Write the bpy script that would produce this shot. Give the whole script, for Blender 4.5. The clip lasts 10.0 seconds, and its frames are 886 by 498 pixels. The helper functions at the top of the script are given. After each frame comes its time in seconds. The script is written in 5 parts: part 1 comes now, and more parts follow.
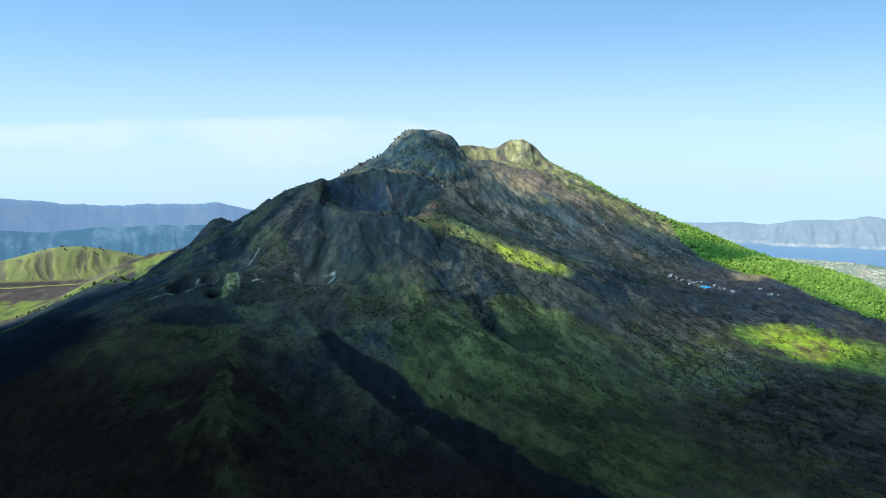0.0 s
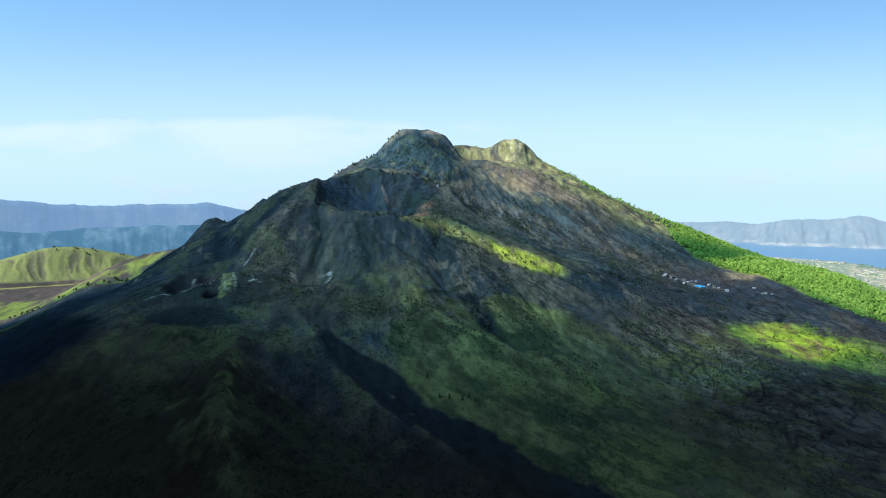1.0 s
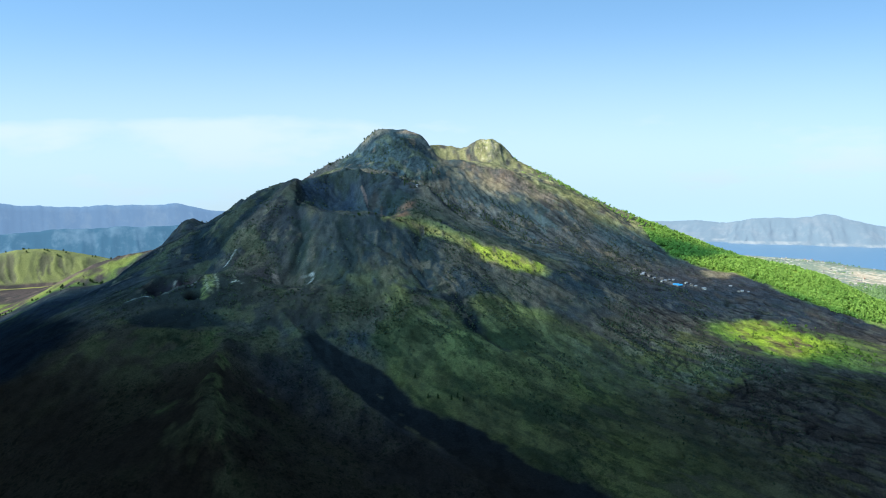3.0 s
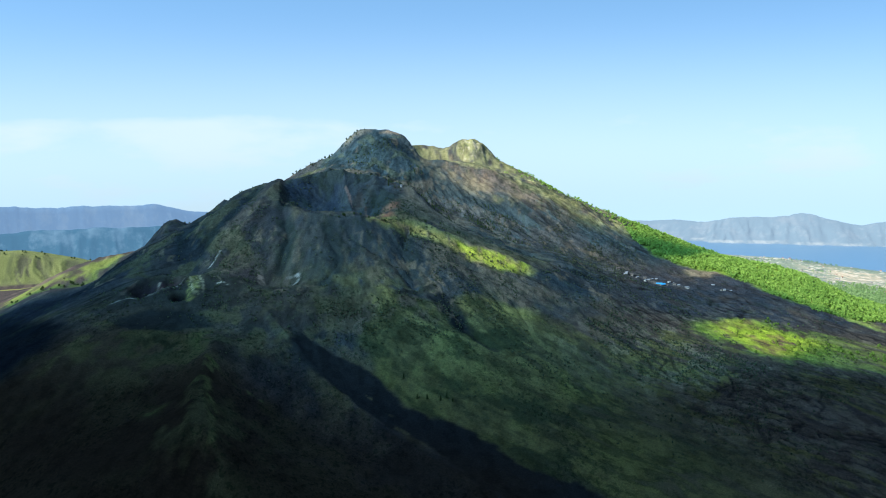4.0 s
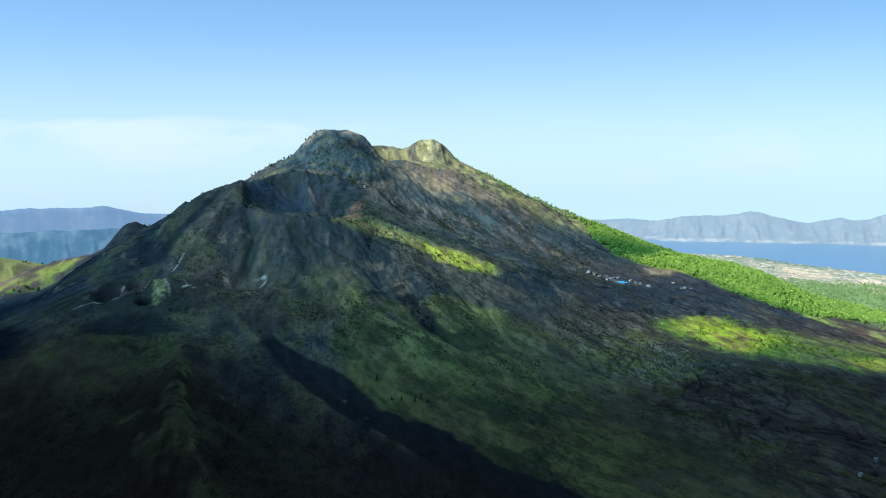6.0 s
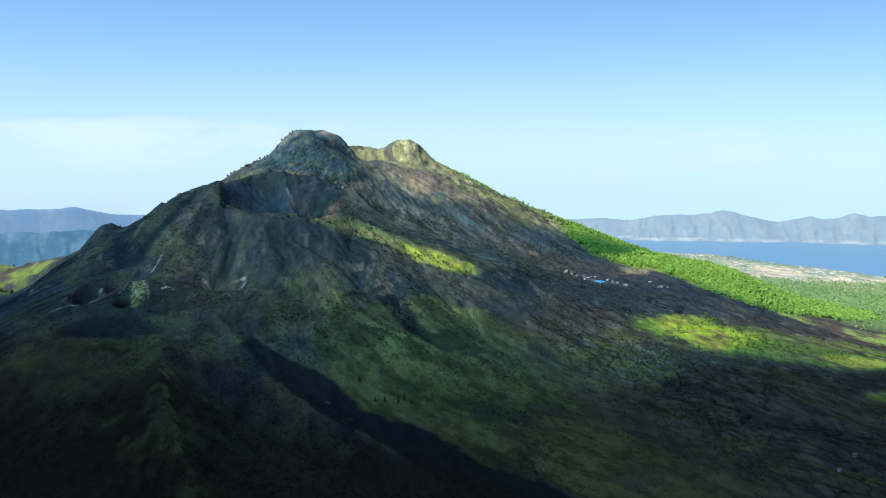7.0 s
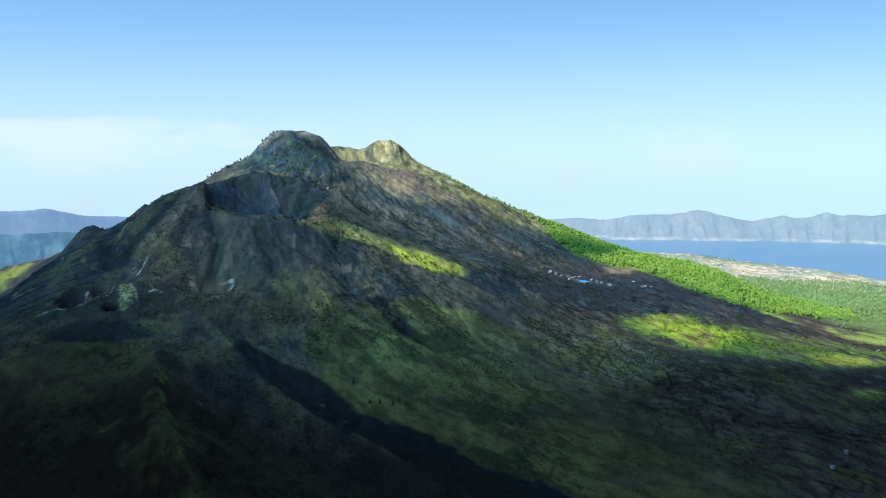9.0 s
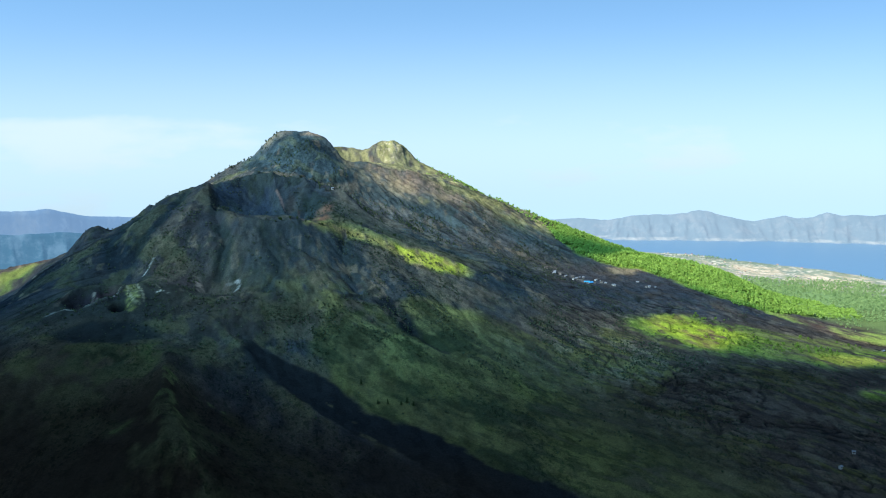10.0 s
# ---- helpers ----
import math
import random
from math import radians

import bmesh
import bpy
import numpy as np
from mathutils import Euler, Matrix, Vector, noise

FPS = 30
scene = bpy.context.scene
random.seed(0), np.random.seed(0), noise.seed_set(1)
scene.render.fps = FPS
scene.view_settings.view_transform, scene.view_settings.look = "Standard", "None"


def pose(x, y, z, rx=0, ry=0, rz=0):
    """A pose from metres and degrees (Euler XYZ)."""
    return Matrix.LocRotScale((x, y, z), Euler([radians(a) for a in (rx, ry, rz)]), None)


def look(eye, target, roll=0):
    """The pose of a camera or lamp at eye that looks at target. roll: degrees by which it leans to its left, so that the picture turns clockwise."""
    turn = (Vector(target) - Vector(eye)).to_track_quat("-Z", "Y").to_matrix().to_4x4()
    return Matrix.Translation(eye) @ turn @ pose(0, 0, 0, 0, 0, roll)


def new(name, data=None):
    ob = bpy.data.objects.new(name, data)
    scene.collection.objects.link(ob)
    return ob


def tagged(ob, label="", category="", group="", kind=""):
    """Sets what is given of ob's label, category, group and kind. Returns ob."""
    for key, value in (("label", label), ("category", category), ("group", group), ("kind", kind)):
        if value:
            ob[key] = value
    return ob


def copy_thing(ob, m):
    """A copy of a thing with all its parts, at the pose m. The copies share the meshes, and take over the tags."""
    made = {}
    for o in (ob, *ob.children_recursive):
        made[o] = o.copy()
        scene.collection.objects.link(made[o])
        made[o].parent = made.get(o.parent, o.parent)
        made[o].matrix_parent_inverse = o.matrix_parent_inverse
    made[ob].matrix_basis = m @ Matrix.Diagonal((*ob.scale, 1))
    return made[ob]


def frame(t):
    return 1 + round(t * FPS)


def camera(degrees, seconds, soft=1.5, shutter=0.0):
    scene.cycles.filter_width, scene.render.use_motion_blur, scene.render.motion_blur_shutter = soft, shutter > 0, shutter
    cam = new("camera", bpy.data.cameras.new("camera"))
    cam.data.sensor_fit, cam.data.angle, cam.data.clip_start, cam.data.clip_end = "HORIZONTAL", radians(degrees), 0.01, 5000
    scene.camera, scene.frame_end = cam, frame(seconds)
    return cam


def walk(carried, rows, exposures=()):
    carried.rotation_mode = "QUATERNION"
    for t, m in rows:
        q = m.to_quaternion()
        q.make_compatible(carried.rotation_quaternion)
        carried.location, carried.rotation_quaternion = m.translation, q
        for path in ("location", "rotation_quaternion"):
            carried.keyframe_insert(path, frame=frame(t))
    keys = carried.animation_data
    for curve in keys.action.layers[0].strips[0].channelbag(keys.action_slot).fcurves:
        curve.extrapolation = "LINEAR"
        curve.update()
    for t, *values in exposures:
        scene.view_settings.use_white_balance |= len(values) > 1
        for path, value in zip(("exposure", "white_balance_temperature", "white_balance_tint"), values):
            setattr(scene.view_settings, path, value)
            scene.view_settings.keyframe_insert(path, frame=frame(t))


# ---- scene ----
# A drone slides sideways past a volcano and turns slowly to its right. z = 0 is the lake.
TILT = -8.2
ROWS = [
    (0.0, 0.00, 0.00, 480.00, 0.000),
    (0.5, -6.09, -0.77, 480.01, -0.331),
    (1.0, -11.97, 0.32, 479.56, -0.684),
    (1.5, -18.96, 1.85, 479.16, -1.086),
    (2.0, -26.97, 2.39, 479.09, -1.661),
    (2.5, -33.46, 2.90, 479.00, -2.225),
    (4.0, -54.47, 6.03, 479.14, -4.296),
    (4.5, -62.18, 8.00, 479.26, -5.059),
    (5.0, -69.21, 8.93, 479.30, -5.820),
    (5.5, -77.50, 9.84, 479.67, -6.609),
    (7.0, -99.33, 12.90, 480.37, -9.324),
    (7.5, -107.00, 15.00, 480.20, -9.938),
    (8.0, -114.81, 16.65, 480.43, -10.516),
    (8.5, -121.95, 18.47, 481.04, -11.114),
    (9.0, -128.71, 20.53, 481.65, -11.213),
    (9.5, -133.77, 21.89, 482.39, -11.229),
    (10.0, -140.00, 22.07, 482.61, -11.290),
]
cam = camera(51.0, 10.0, soft=1.1)
walk(cam, [(t, pose(x, y, z, 90 + TILT, 0, yaw)) for t, x, y, z, yaw in ROWS])

# ---- light ----
SUN_ELEVATION, SUN_AZIMUTH = 38.0, 243.0     # degrees; azimuth clockwise from the +y axis
SUN_WAY = Vector((math.sin(radians(SUN_AZIMUTH)) * math.cos(radians(SUN_ELEVATION)),
                  math.cos(radians(SUN_AZIMUTH)) * math.cos(radians(SUN_ELEVATION)),
                  math.sin(radians(SUN_ELEVATION))))
scene.view_settings.exposure = 1.5

world = bpy.data.worlds.new("sky")
scene.world = world
world.use_nodes = True
wn, wl = world.node_tree.nodes, world.node_tree.links
sky = wn.new("ShaderNodeTexSky")
sky.sky_type = "NISHITA"
sky.sun_disc = False
sky.sun_elevation = radians(SUN_ELEVATION)
sky.sun_rotation = radians(SUN_AZIMUTH)
sky.altitude = 1500
sky.air_density, sky.dust_density, sky.ozone_density = 1.0, 0.3, 0.8
# the visible sky lies low, so its colours are taken from a little higher up
way = wn.new("ShaderNodeTexCoord")
lift = wn.new("ShaderNodeVectorMath")
lift.operation = "MULTIPLY_ADD"
lift.inputs[1].default_value, lift.inputs[2].default_value = (1, 1, 1.5), (0, 0, 0.40)
wl.new(way.outputs["Generated"], lift.inputs[0])
wl.new(lift.outputs[0], sky.inputs["Vector"])
# a thin veil of cloud low over the horizon, with a ragged upper edge, paling to blue haze below
def sky_noise(scale, sx, sz, detail):
    stretch, veil = wn.new("ShaderNodeVectorMath"), wn.new("ShaderNodeTexNoise")
    stretch.operation = "MULTIPLY"
    stretch.inputs[1].default_value = (sx, sx, sz)
    wl.new(way.outputs["Generated"], stretch.inputs[0])
    veil.inputs["Scale"].default_value, veil.inputs["Detail"].default_value, veil.inputs["Roughness"].default_value = scale, detail, 0.55
    wl.new(stretch.outputs[0], veil.inputs["Vector"])
    return veil.outputs[0]


def sky_range(value, lo, hi, least, most):
    r = wn.new("ShaderNodeMapRange")
    r.interpolation_type = "SMOOTHSTEP"
    r.inputs["From Min"].default_value, r.inputs["From Max"].default_value = lo, hi
    r.inputs["To Min"].default_value, r.inputs["To Max"].default_value = least, most
    wl.new(value, r.inputs[0])
    return r.outputs[0]


def sky_sum(kind, a, b, c=0.0):
    k = wn.new("ShaderNodeMath")
    k.operation = kind
    for value, slot in ((a, 0), (b, 1), (c, 2)):
        if isinstance(value, float):
            k.inputs[slot].default_value = value
        else:
            wl.new(value, k.inputs[slot])
    return k.outputs[0]


parts = wn.new("ShaderNodeSeparateXYZ")
wl.new(way.outputs["Generated"], parts.inputs[0])
edge = sky_sum("MULTIPLY_ADD", sky_noise(1.4, 2.2, 9, 6), 0.075, parts.outputs["Z"])
bank = sky_range(edge, 0.052, 0.020, 0.0, 1.0)
haze = sky_range(parts.outputs["Z"], 0.12, -0.085, 0.0, 0.8)
thick = sky_range(sky_noise(2.0, 2.0, 7, 5), 0.36, 0.64, 0.40, 0.95)
share = sky_sum("MAXIMUM", haze, sky_sum("MULTIPLY", bank, thick))
pale = wn.new("ShaderNodeMix")
pale.data_type = "RGBA"
wl.new(sky_range(parts.outputs["Z"], -0.02, -0.11, 0.0, 1.0), pale.inputs[0])
pale.inputs[6].default_value, pale.inputs[7].default_value = (2.12, 2.66, 2.88, 1), (1.68, 2.24, 2.60, 1)
mixed = wn.new("ShaderNodeMix")
mixed.data_type = "RGBA"
wl.new(share, mixed.inputs[0])
wl.new(pale.outputs[2], mixed.inputs[7])
cast = wn.new("ShaderNodeMix")
cast.data_type, cast.blend_type = "RGBA", "MULTIPLY"
cast.inputs[0].default_value = 1
cast.inputs[7].default_value = (0.88, 1.12, 1.07, 1)
wl.new(sky.outputs[0], cast.inputs[6])
wl.new(cast.outputs[2], mixed.inputs[6])
wl.new(mixed.outputs[2], wn["Background"].inputs[0])
wn["Background"].inputs[1].default_value = 0.125

sun = new("sun", bpy.data.lights.new("sun", "SUN"))
sun.data.energy, sun.data.angle, sun.data.color = 4.5, radians(0.6), (1.0, 0.95, 0.86)
sun.matrix_world = look(SUN_WAY * 3000, (0, 0, 0))


# ---- shapes of the land ----
def hashed(ix, iy, seed):
    h = (ix.astype(np.int64) * 374761393 + iy.astype(np.int64) * 668265263 + seed * 1442695041) & 0xFFFFFFFF
    h = ((h ^ (h >> 13)) * 1274126177) & 0xFFFFFFFF
    h = ((h ^ (h >> 16)) * 2246822519) & 0xFFFFFFFF
    return ((h ^ (h >> 15)) & 0xFFFFFF) / 16777215.0


def value_noise(x, y, seed=0):
    ix, iy = np.floor(x), np.floor(y)
    fx, fy = x - ix, y - iy
    fx, fy = fx * fx * fx * (fx * (fx * 6 - 15) + 10), fy * fy * fy * (fy * (fy * 6 - 15) + 10)
    a, b = hashed(ix, iy, seed), hashed(ix + 1, iy, seed)
    c, d = hashed(ix, iy + 1, seed), hashed(ix + 1, iy + 1, seed)
    return (a + (b - a) * fx) * (1 - fy) + (c + (d - c) * fx) * fy


def fbm(x, y, size, octaves=4, seed=0, gain=0.5):
    """Cloudy noise about 0, within -1 and 1; size in metres."""
    z, amp, total = 0, 1.0, 0.0
    u, v = x / size, y / size
    for k in range(octaves):
        z = z + amp * (value_noise(u, v, seed + k * 17) * 2 - 1)
        total += amp
        amp *= gain
        u, v = u * 1.62 - v * 1.17 + 5.3, u * 1.17 + v * 1.62 + 9.1
    return z / total


def ridged(x, y, size, octaves=4, seed=0, gain=0.5):
    """Noise with sharp crests, 0 to 1."""
    z, amp, total = 0, 1.0, 0.0
    u, v = x / size, y / size
    for k in range(octaves):
        z = z + amp * (1 - np.abs(value_noise(u, v, seed + k * 13) * 2 - 1)) ** 2
        total += amp
        amp *= gain
        u, v = u * 1.62 - v * 1.17 + 3.7, u * 1.17 + v * 1.62 + 1.9
    return z / total


def smooth(a, b, v):
    t = np.clip((v - a) / (b - a), 0, 1)
    return t * t * (3 - 2 * t)


def along(x, y, pts):
    """Distance to a line of points, and the share of its length at the nearest place."""
    best, share, run = np.full(np.shape(x), 1e9), np.zeros(np.shape(x)), [0.0]
    for (ax, ay), (bx, by) in zip(pts, pts[1:]):
        run.append(run[-1] + math.hypot(bx - ax, by - ay))
    for k, ((ax, ay), (bx, by)) in enumerate(zip(pts, pts[1:])):
        s = np.clip(((x - ax) * (bx - ax) + (y - ay) * (by - ay)) / ((bx - ax) ** 2 + (by - ay) ** 2), 0, 1)
        d = np.hypot(x - ax - s * (bx - ax), y - ay - s * (by - ay))
        near = d < best
        best = np.where(near, d, best)
        share = np.where(near, (run[k] + s * (run[k + 1] - run[k])) / run[-1], share)
    return best, share


def crest(x, y, pts, h, w):
    """A sharp ridge on top of the broad relief."""
    return h * np.exp(-along(x, y, pts)[0] / w)


def bump(x, y, cx, cy, h, rx, ry, turn=0, p=2):
    a = radians(turn)
    u = (x - cx) * math.cos(a) + (y - cy) * math.sin(a)
    v = -(x - cx) * math.sin(a) + (y - cy) * math.cos(a)
    return h * np.exp(-((u / rx) ** 2 + (v / ry) ** 2) ** (p / 2))


def bowl(x, y, cx, cy, depth, rx, ry, turn=0):
    return bump(x, y, cx, cy, -depth, rx, ry, turn, 4)


# heights of the broad relief, from x = -900 every 200 m and from y = 800 every 225 m
RELIEF = np.array([
    [37, 53, 52, 211, 126, 63, 72, 56, 65, 69, 67],
    [100, 112, 201, 174, 95, 107, 94, 103, 85, 78, 80],
    [156, 83, 214, 240, 164, 169, 75, 128, 106, 90, 100],
    [123, 117, 224, 245, 261, 205, 164, 123, 113, 79, 104],
    [83, 133, 226, 371, 372, 277, 216, 124, 145, 95, 43],
    [68, 200, 201, 301, 379, 267, 204, 150, 154, 171, 39],
    [103, 116, 186, 302, 389, 315, 354, 262, 168, 93, 27],
    [73, 42, 100, 278, 427, 458, 396, 238, 166, 41, -21],
    [145, 61, 23, 124, 270, 273, 254, 76, -15, -50, -81],
], float)


def relief(x, y):
    u, v = np.clip((x + 900) / 200, 0, 9.999), np.clip((y - 800) / 225, 0, 7.999)
    i, j = np.floor(u).astype(int), np.floor(v).astype(int)
    f, g = u - i, v - j
    wu = [(1 - f) ** 3 / 6, (3 * f ** 3 - 6 * f ** 2 + 4) / 6, (-3 * f ** 3 + 3 * f ** 2 + 3 * f + 1) / 6, f ** 3 / 6]
    wv = [(1 - g) ** 3 / 6, (3 * g ** 3 - 6 * g ** 2 + 4) / 6, (-3 * g ** 3 + 3 * g ** 2 + 3 * g + 1) / 6, g ** 3 / 6]
    z = 0
    for a in range(4):
        for b in range(4):
            z = z + RELIEF[np.clip(j + b - 1, 0, 8), np.clip(i + a - 1, 0, 10)] * wu[a] * wv[b]
    return z


# ribs (up) and gullies (down) worn into the slopes: height, width, plan line
WORN = [
    (-10, 13, [(-214, 1738), (-210, 1600), (-194, 1530), (-205, 1470)]),
    (-8, 12, [(-266, 1748), (-296, 1650), (-335, 1545)]),
    (-8, 12, [(-318, 1755), (-350, 1690), (-385, 1600)]),
    (7, 13, [(-232, 1735), (-252, 1640), (-272, 1560)]),
    (-11, 15, [(3, 1594), (-2, 1529), (5, 1463), (10, 1412)]),
    (-7, 12, [(-88, 1540), (-49, 1508), (-18, 1478), (4, 1430)]),
    (-7, 14, [(-130, 1560), (-112, 1480), (-128, 1400)]),
    (6, 15, [(-72, 1585), (-66, 1500), (-52, 1420)]),
    (6, 16, [(56, 1585), (70, 1490), (86, 1430)]),
    (-7, 12, [(104, 1545), (128, 1470), (150, 1410)]),
    (-6, 8, [(165, 1450), (177, 1384), (178, 1344)]),
    (-9, 14, [(36, 1404), (70, 1370), (76, 1319), (104, 1276)]),
    (5, 9, [(-42, 1388), (-21, 1396), (10, 1420), (40, 1442)]),
    (-6, 10, [(20, 1830), (110, 1760), (230, 1700), (330, 1640)]),
    (5, 11, [(60, 1850), (160, 1780), (280, 1720), (400, 1660)]),
    (-7, 11, [(110, 1900), (220, 1830), (340, 1770), (440, 1720)]),
    (-6, 11, [(180, 1960), (300, 1890), (400, 1840)]),
    (5, 12, [(170, 1990), (290, 1930), (400, 1890), (480, 1850)]),
]


def features(x, y):
    z = 0
    wx, wy = x + 9 * fbm(x, y, 70, 3, 361), y + 9 * fbm(x, y, 70, 3, 362)
    for up, wide, line in WORN:
        z = z + crest(wx, wy, line, 0.8 * up, wide)
    face = np.where(y < 2262, 2262 + (y - 2262) * 0.6, y)
    z = z + bump(x, face, -38, 2258, 46, 88, 70, -15, 4.5) + bump(x, y, -40, 2262, 4, 60, 34, -25, 8)              # summit block
    z = z + bump(x, y, 196, 2412, 33, 54, 70, 0, 3)+bump(x, y, 178, 2415, 8, 22, 40)+bump(x, y, 245, 2395, 10, 45, 50)    # second top
    z = z + crest(x, y, [(215, 2425), (320, 2392), (490, 2330)], 3, 40) + bump(x, y, 370, 2270, -16, 150, 80, 0, 3) + bump(x, y, 240, 2290, -22, 50, 60)
    z = z + bump(x, y, 66, 2240, -16, 24, 40) + bump(x, y, -50, 2130, 20, 120, 62) + bump(x, y, 70, 2110, 8, 60, 60) + bump(x, y, -224, 1437, -10, 40, 45)
    z = z + crest(x, y, [(-110, 2285), (-190, 2250), (-290, 2200)], 20, 45)
    z = z + bump(x, y, 105, 2315, -46, 75, 55, -10, 3)                 # summit crater
    z = z + crest(x, y, [(35, 2225), (110, 2205), (160, 2180), (230, 2180)], 9, 22)     # its near rim
    z = z + crest(x, y, [(20, 2330), (60, 2395), (120, 2425)], 14, 25)            # its far rim
    z = z + bump(x, y, -150, 1705, -40, 62, 72, 15, 3) + bump(x, y, -66, 1690, -30, 36, 62, 10, 3)      # shoulder crater, two bowls
    for up, wide, line in ((9, 9, [(-112, 1800), (-104, 1745), (-92, 1690)]), (6, 14, [(-60, 1845), (-50, 1780), (-72, 1715)]), (-5, 10, [(-30, 1800), (-44, 1750), (-62, 1700)])):
        z = z + crest(x, y, line, up, wide)
    z = z + crest(x, y, [(-142, 1835), (-100, 1852), (-55, 1845), (-10, 1815), (14, 1800)], 17, 36) + bump(x, y, -188, 1815, -13, 30, 34) - bump(x, y, -222, 1768, 8, 26, 26)
    z = z + crest(x, y, [(-335, 1750), (-215, 1775), (-169, 1800), (-90, 1800), (21, 1793)], 15, 32)
    z = z + crest(x, y, [(-229, 1762), (-218, 1633), (-175, 1585), (-118, 1576), (-50, 1590)], 11, 26)
    z = z + crest(x, y, [(-40, 1650), (90, 1620), (198, 1597), (260, 1580)], 12, 40)
    z = z + bump(x, y, -432, 1740, 24, 28, 60)+bump(x, y, -392, 1765, -6, 22, 70)                      # knob
    z = z + bump(x, y, -200, 1437, -26, 50, 45)                       # hollow below the spur
    z = z + crest(x, y, [(-250, 1130), (-243, 945), (-225, 840)], 24, 45) + crest(x, y, [(-246, 1050), (-230, 945), (-205, 820)], 24, 34)   # near spur
    z = z + crest(x, y, [(-470, 1020), (-405, 1112), (-310, 1158), (-205, 1168)], 5, 40)  # lower cone
    z = z + bump(x, y, -560, 1640, -20, 60, 120)
    z = z + bump(x, y, -600, 1790, -26, 60, 60)+crest(x, y, [(-640, 1930), (-560, 1905)], 7, 30)
    z = z + bowl(x, y, -382, 1354, 10, 20, 40, 10) + bowl(x, y, -350, 1378, 9, 14, 34, 10) + bowl(x, y, -327, 1311, 11, 12, 18)+bump(x, y, -305, 1335, 8, 12, 36)    # pits
    z = z + bump(x, y, -345, 1465, -16, 60, 45)+bump(x, y, -352, 1530, -16, 34, 60, 15)
    z = z + bump(x, y, -335, 1222, -7, 72, 40)
    z = z + crest(x, y, [(-205, 1280), (-120, 1130), (-30, 1010), (60, 900)], 8, 24)
    z = z + crest(x, y, [(-372, 1316), (-350, 1330), (-343, 1360), (-328, 1385), (-300, 1386)], 7, 6)
    z = z + crest(x, y, [(-416, 1340), (-405, 1395), (-380, 1415), (-345, 1408)], 7, 8)
    return z


LAKE_SHORE = [(1180, 3420), (1240, 3260), (1262, 3172), (1385, 2978), (1492, 2791), (1627, 2592), (1700, 2427), (1900, 2000), (2300, 1500), (3200, 1000)]


def floor_height(x, y):
    """The caldera's floor round the mountain: lava plain to the west, farmland sinking to the lake in the east."""
    d = along(x, y, LAKE_SHORE)[0]
    east = 4 + 56 * smooth(0, 900, d) + 3 * fbm(x, y, 160, 3, 5)
    west = 84 - 42 * smooth(2050, 2650, y) + 5 * fbm(x, y, 260, 4, 8)
    k = smooth(-200, 700, x)
    return west * (1 - k) + east * k 


def in_lake(x, y):
    """True east of the shore line."""
    sx = np.interp(y, [1000, 1500, 2000, 2427, 2592, 2791, 2978, 3172, 3260, 3420], [3200, 2300, 1900, 1700, 1627, 1492, 1385, 1262, 1240, 1180])
    return x - sx


def hill(x, y):
    """The old grassy hill on the plain to the west."""
    d, k = along(x, y, [(-1250, 2120), (-1160, 2180), (-1074, 2231), (-961, 2281), (-900, 2305), (-787, 2348), (-700, 2375)])
    top = np.interp(k, [0, 0.17, 0.34, 0.54, 0.65, 0.86, 1], [0, 26, 54, 86, 91, 86, 82])
    flank = smooth(110, 15, d)
    gully = ridged(x + 0.45 * y + 30 * fbm(x, y, 60, 3, 6), 0.3 * y, 44, 4, 4) - 0.6
    return top * flank + 15 * gully * smooth(0.05, 0.35, flank) * smooth(1.0, 0.75, flank)


def downhill(x, y, cx, cy, wide, long, octaves, seed):
    """Noise drawn out along the fall line from a top: ribs and gullies, about 0."""
    r = np.hypot(x - cx, y - cy) + 1
    a = np.arctan2(y - cy, x - cx)
    u, v = a * 420 + 14 * fbm(x, y, 90, 2, seed + 9), r * wide / long
    z, amp, total = 0, 1.0, 0.0
    for k in range(octaves):
        s = 1.9 ** k / wide
        z = z + amp * (value_noise(u * s + 3.3 * k, v * s + 7.7 * k, seed + k) * 2 - 1)
        total += amp
        amp *= 0.6
    return z / total


def slope_noise(x, y, wide, long, octaves, seed):
    """Downhill noise from the summit above, and from the shoulder crater below."""
    k = smooth(1690, 1880, y - 0.25 * x)
    return downhill(x, y, 40, 2330, wide, long, octaves, seed) * k + downhill(x, y, -120, 1720, wide, long, octaves, seed + 40) * (1 - k)


def fan(x, y):
    """Less near the shoulder crater and the summit, where the fall lines meet."""
    return (0.15 + 0.85 * smooth(140, 420, np.hypot(x - 40, y - 2330))) * (1 - 0.85 * smooth(340, 130, np.hypot(x + 120, y - 1720)) * smooth(1880, 1690, y - 0.25 * x))


def gullies(x, y):
    """Thin runnels worn down the slopes, 1 along their beds."""
    a = np.clip(1 - np.abs(slope_noise(x, y, 46, 330, 2, 321)) / 0.10, 0, 1)
    b = np.clip(1 - np.abs(slope_noise(x, y, 24, 170, 2, 341)) / 0.11, 0, 1)
    return np.maximum(a * smooth(-0.3, 0.2, fbm(x, y, 150, 3, 347)), 0.8 * b * smooth(-0.25, 0.2, fbm(x, y, 110, 3, 345))) * fan(x, y)


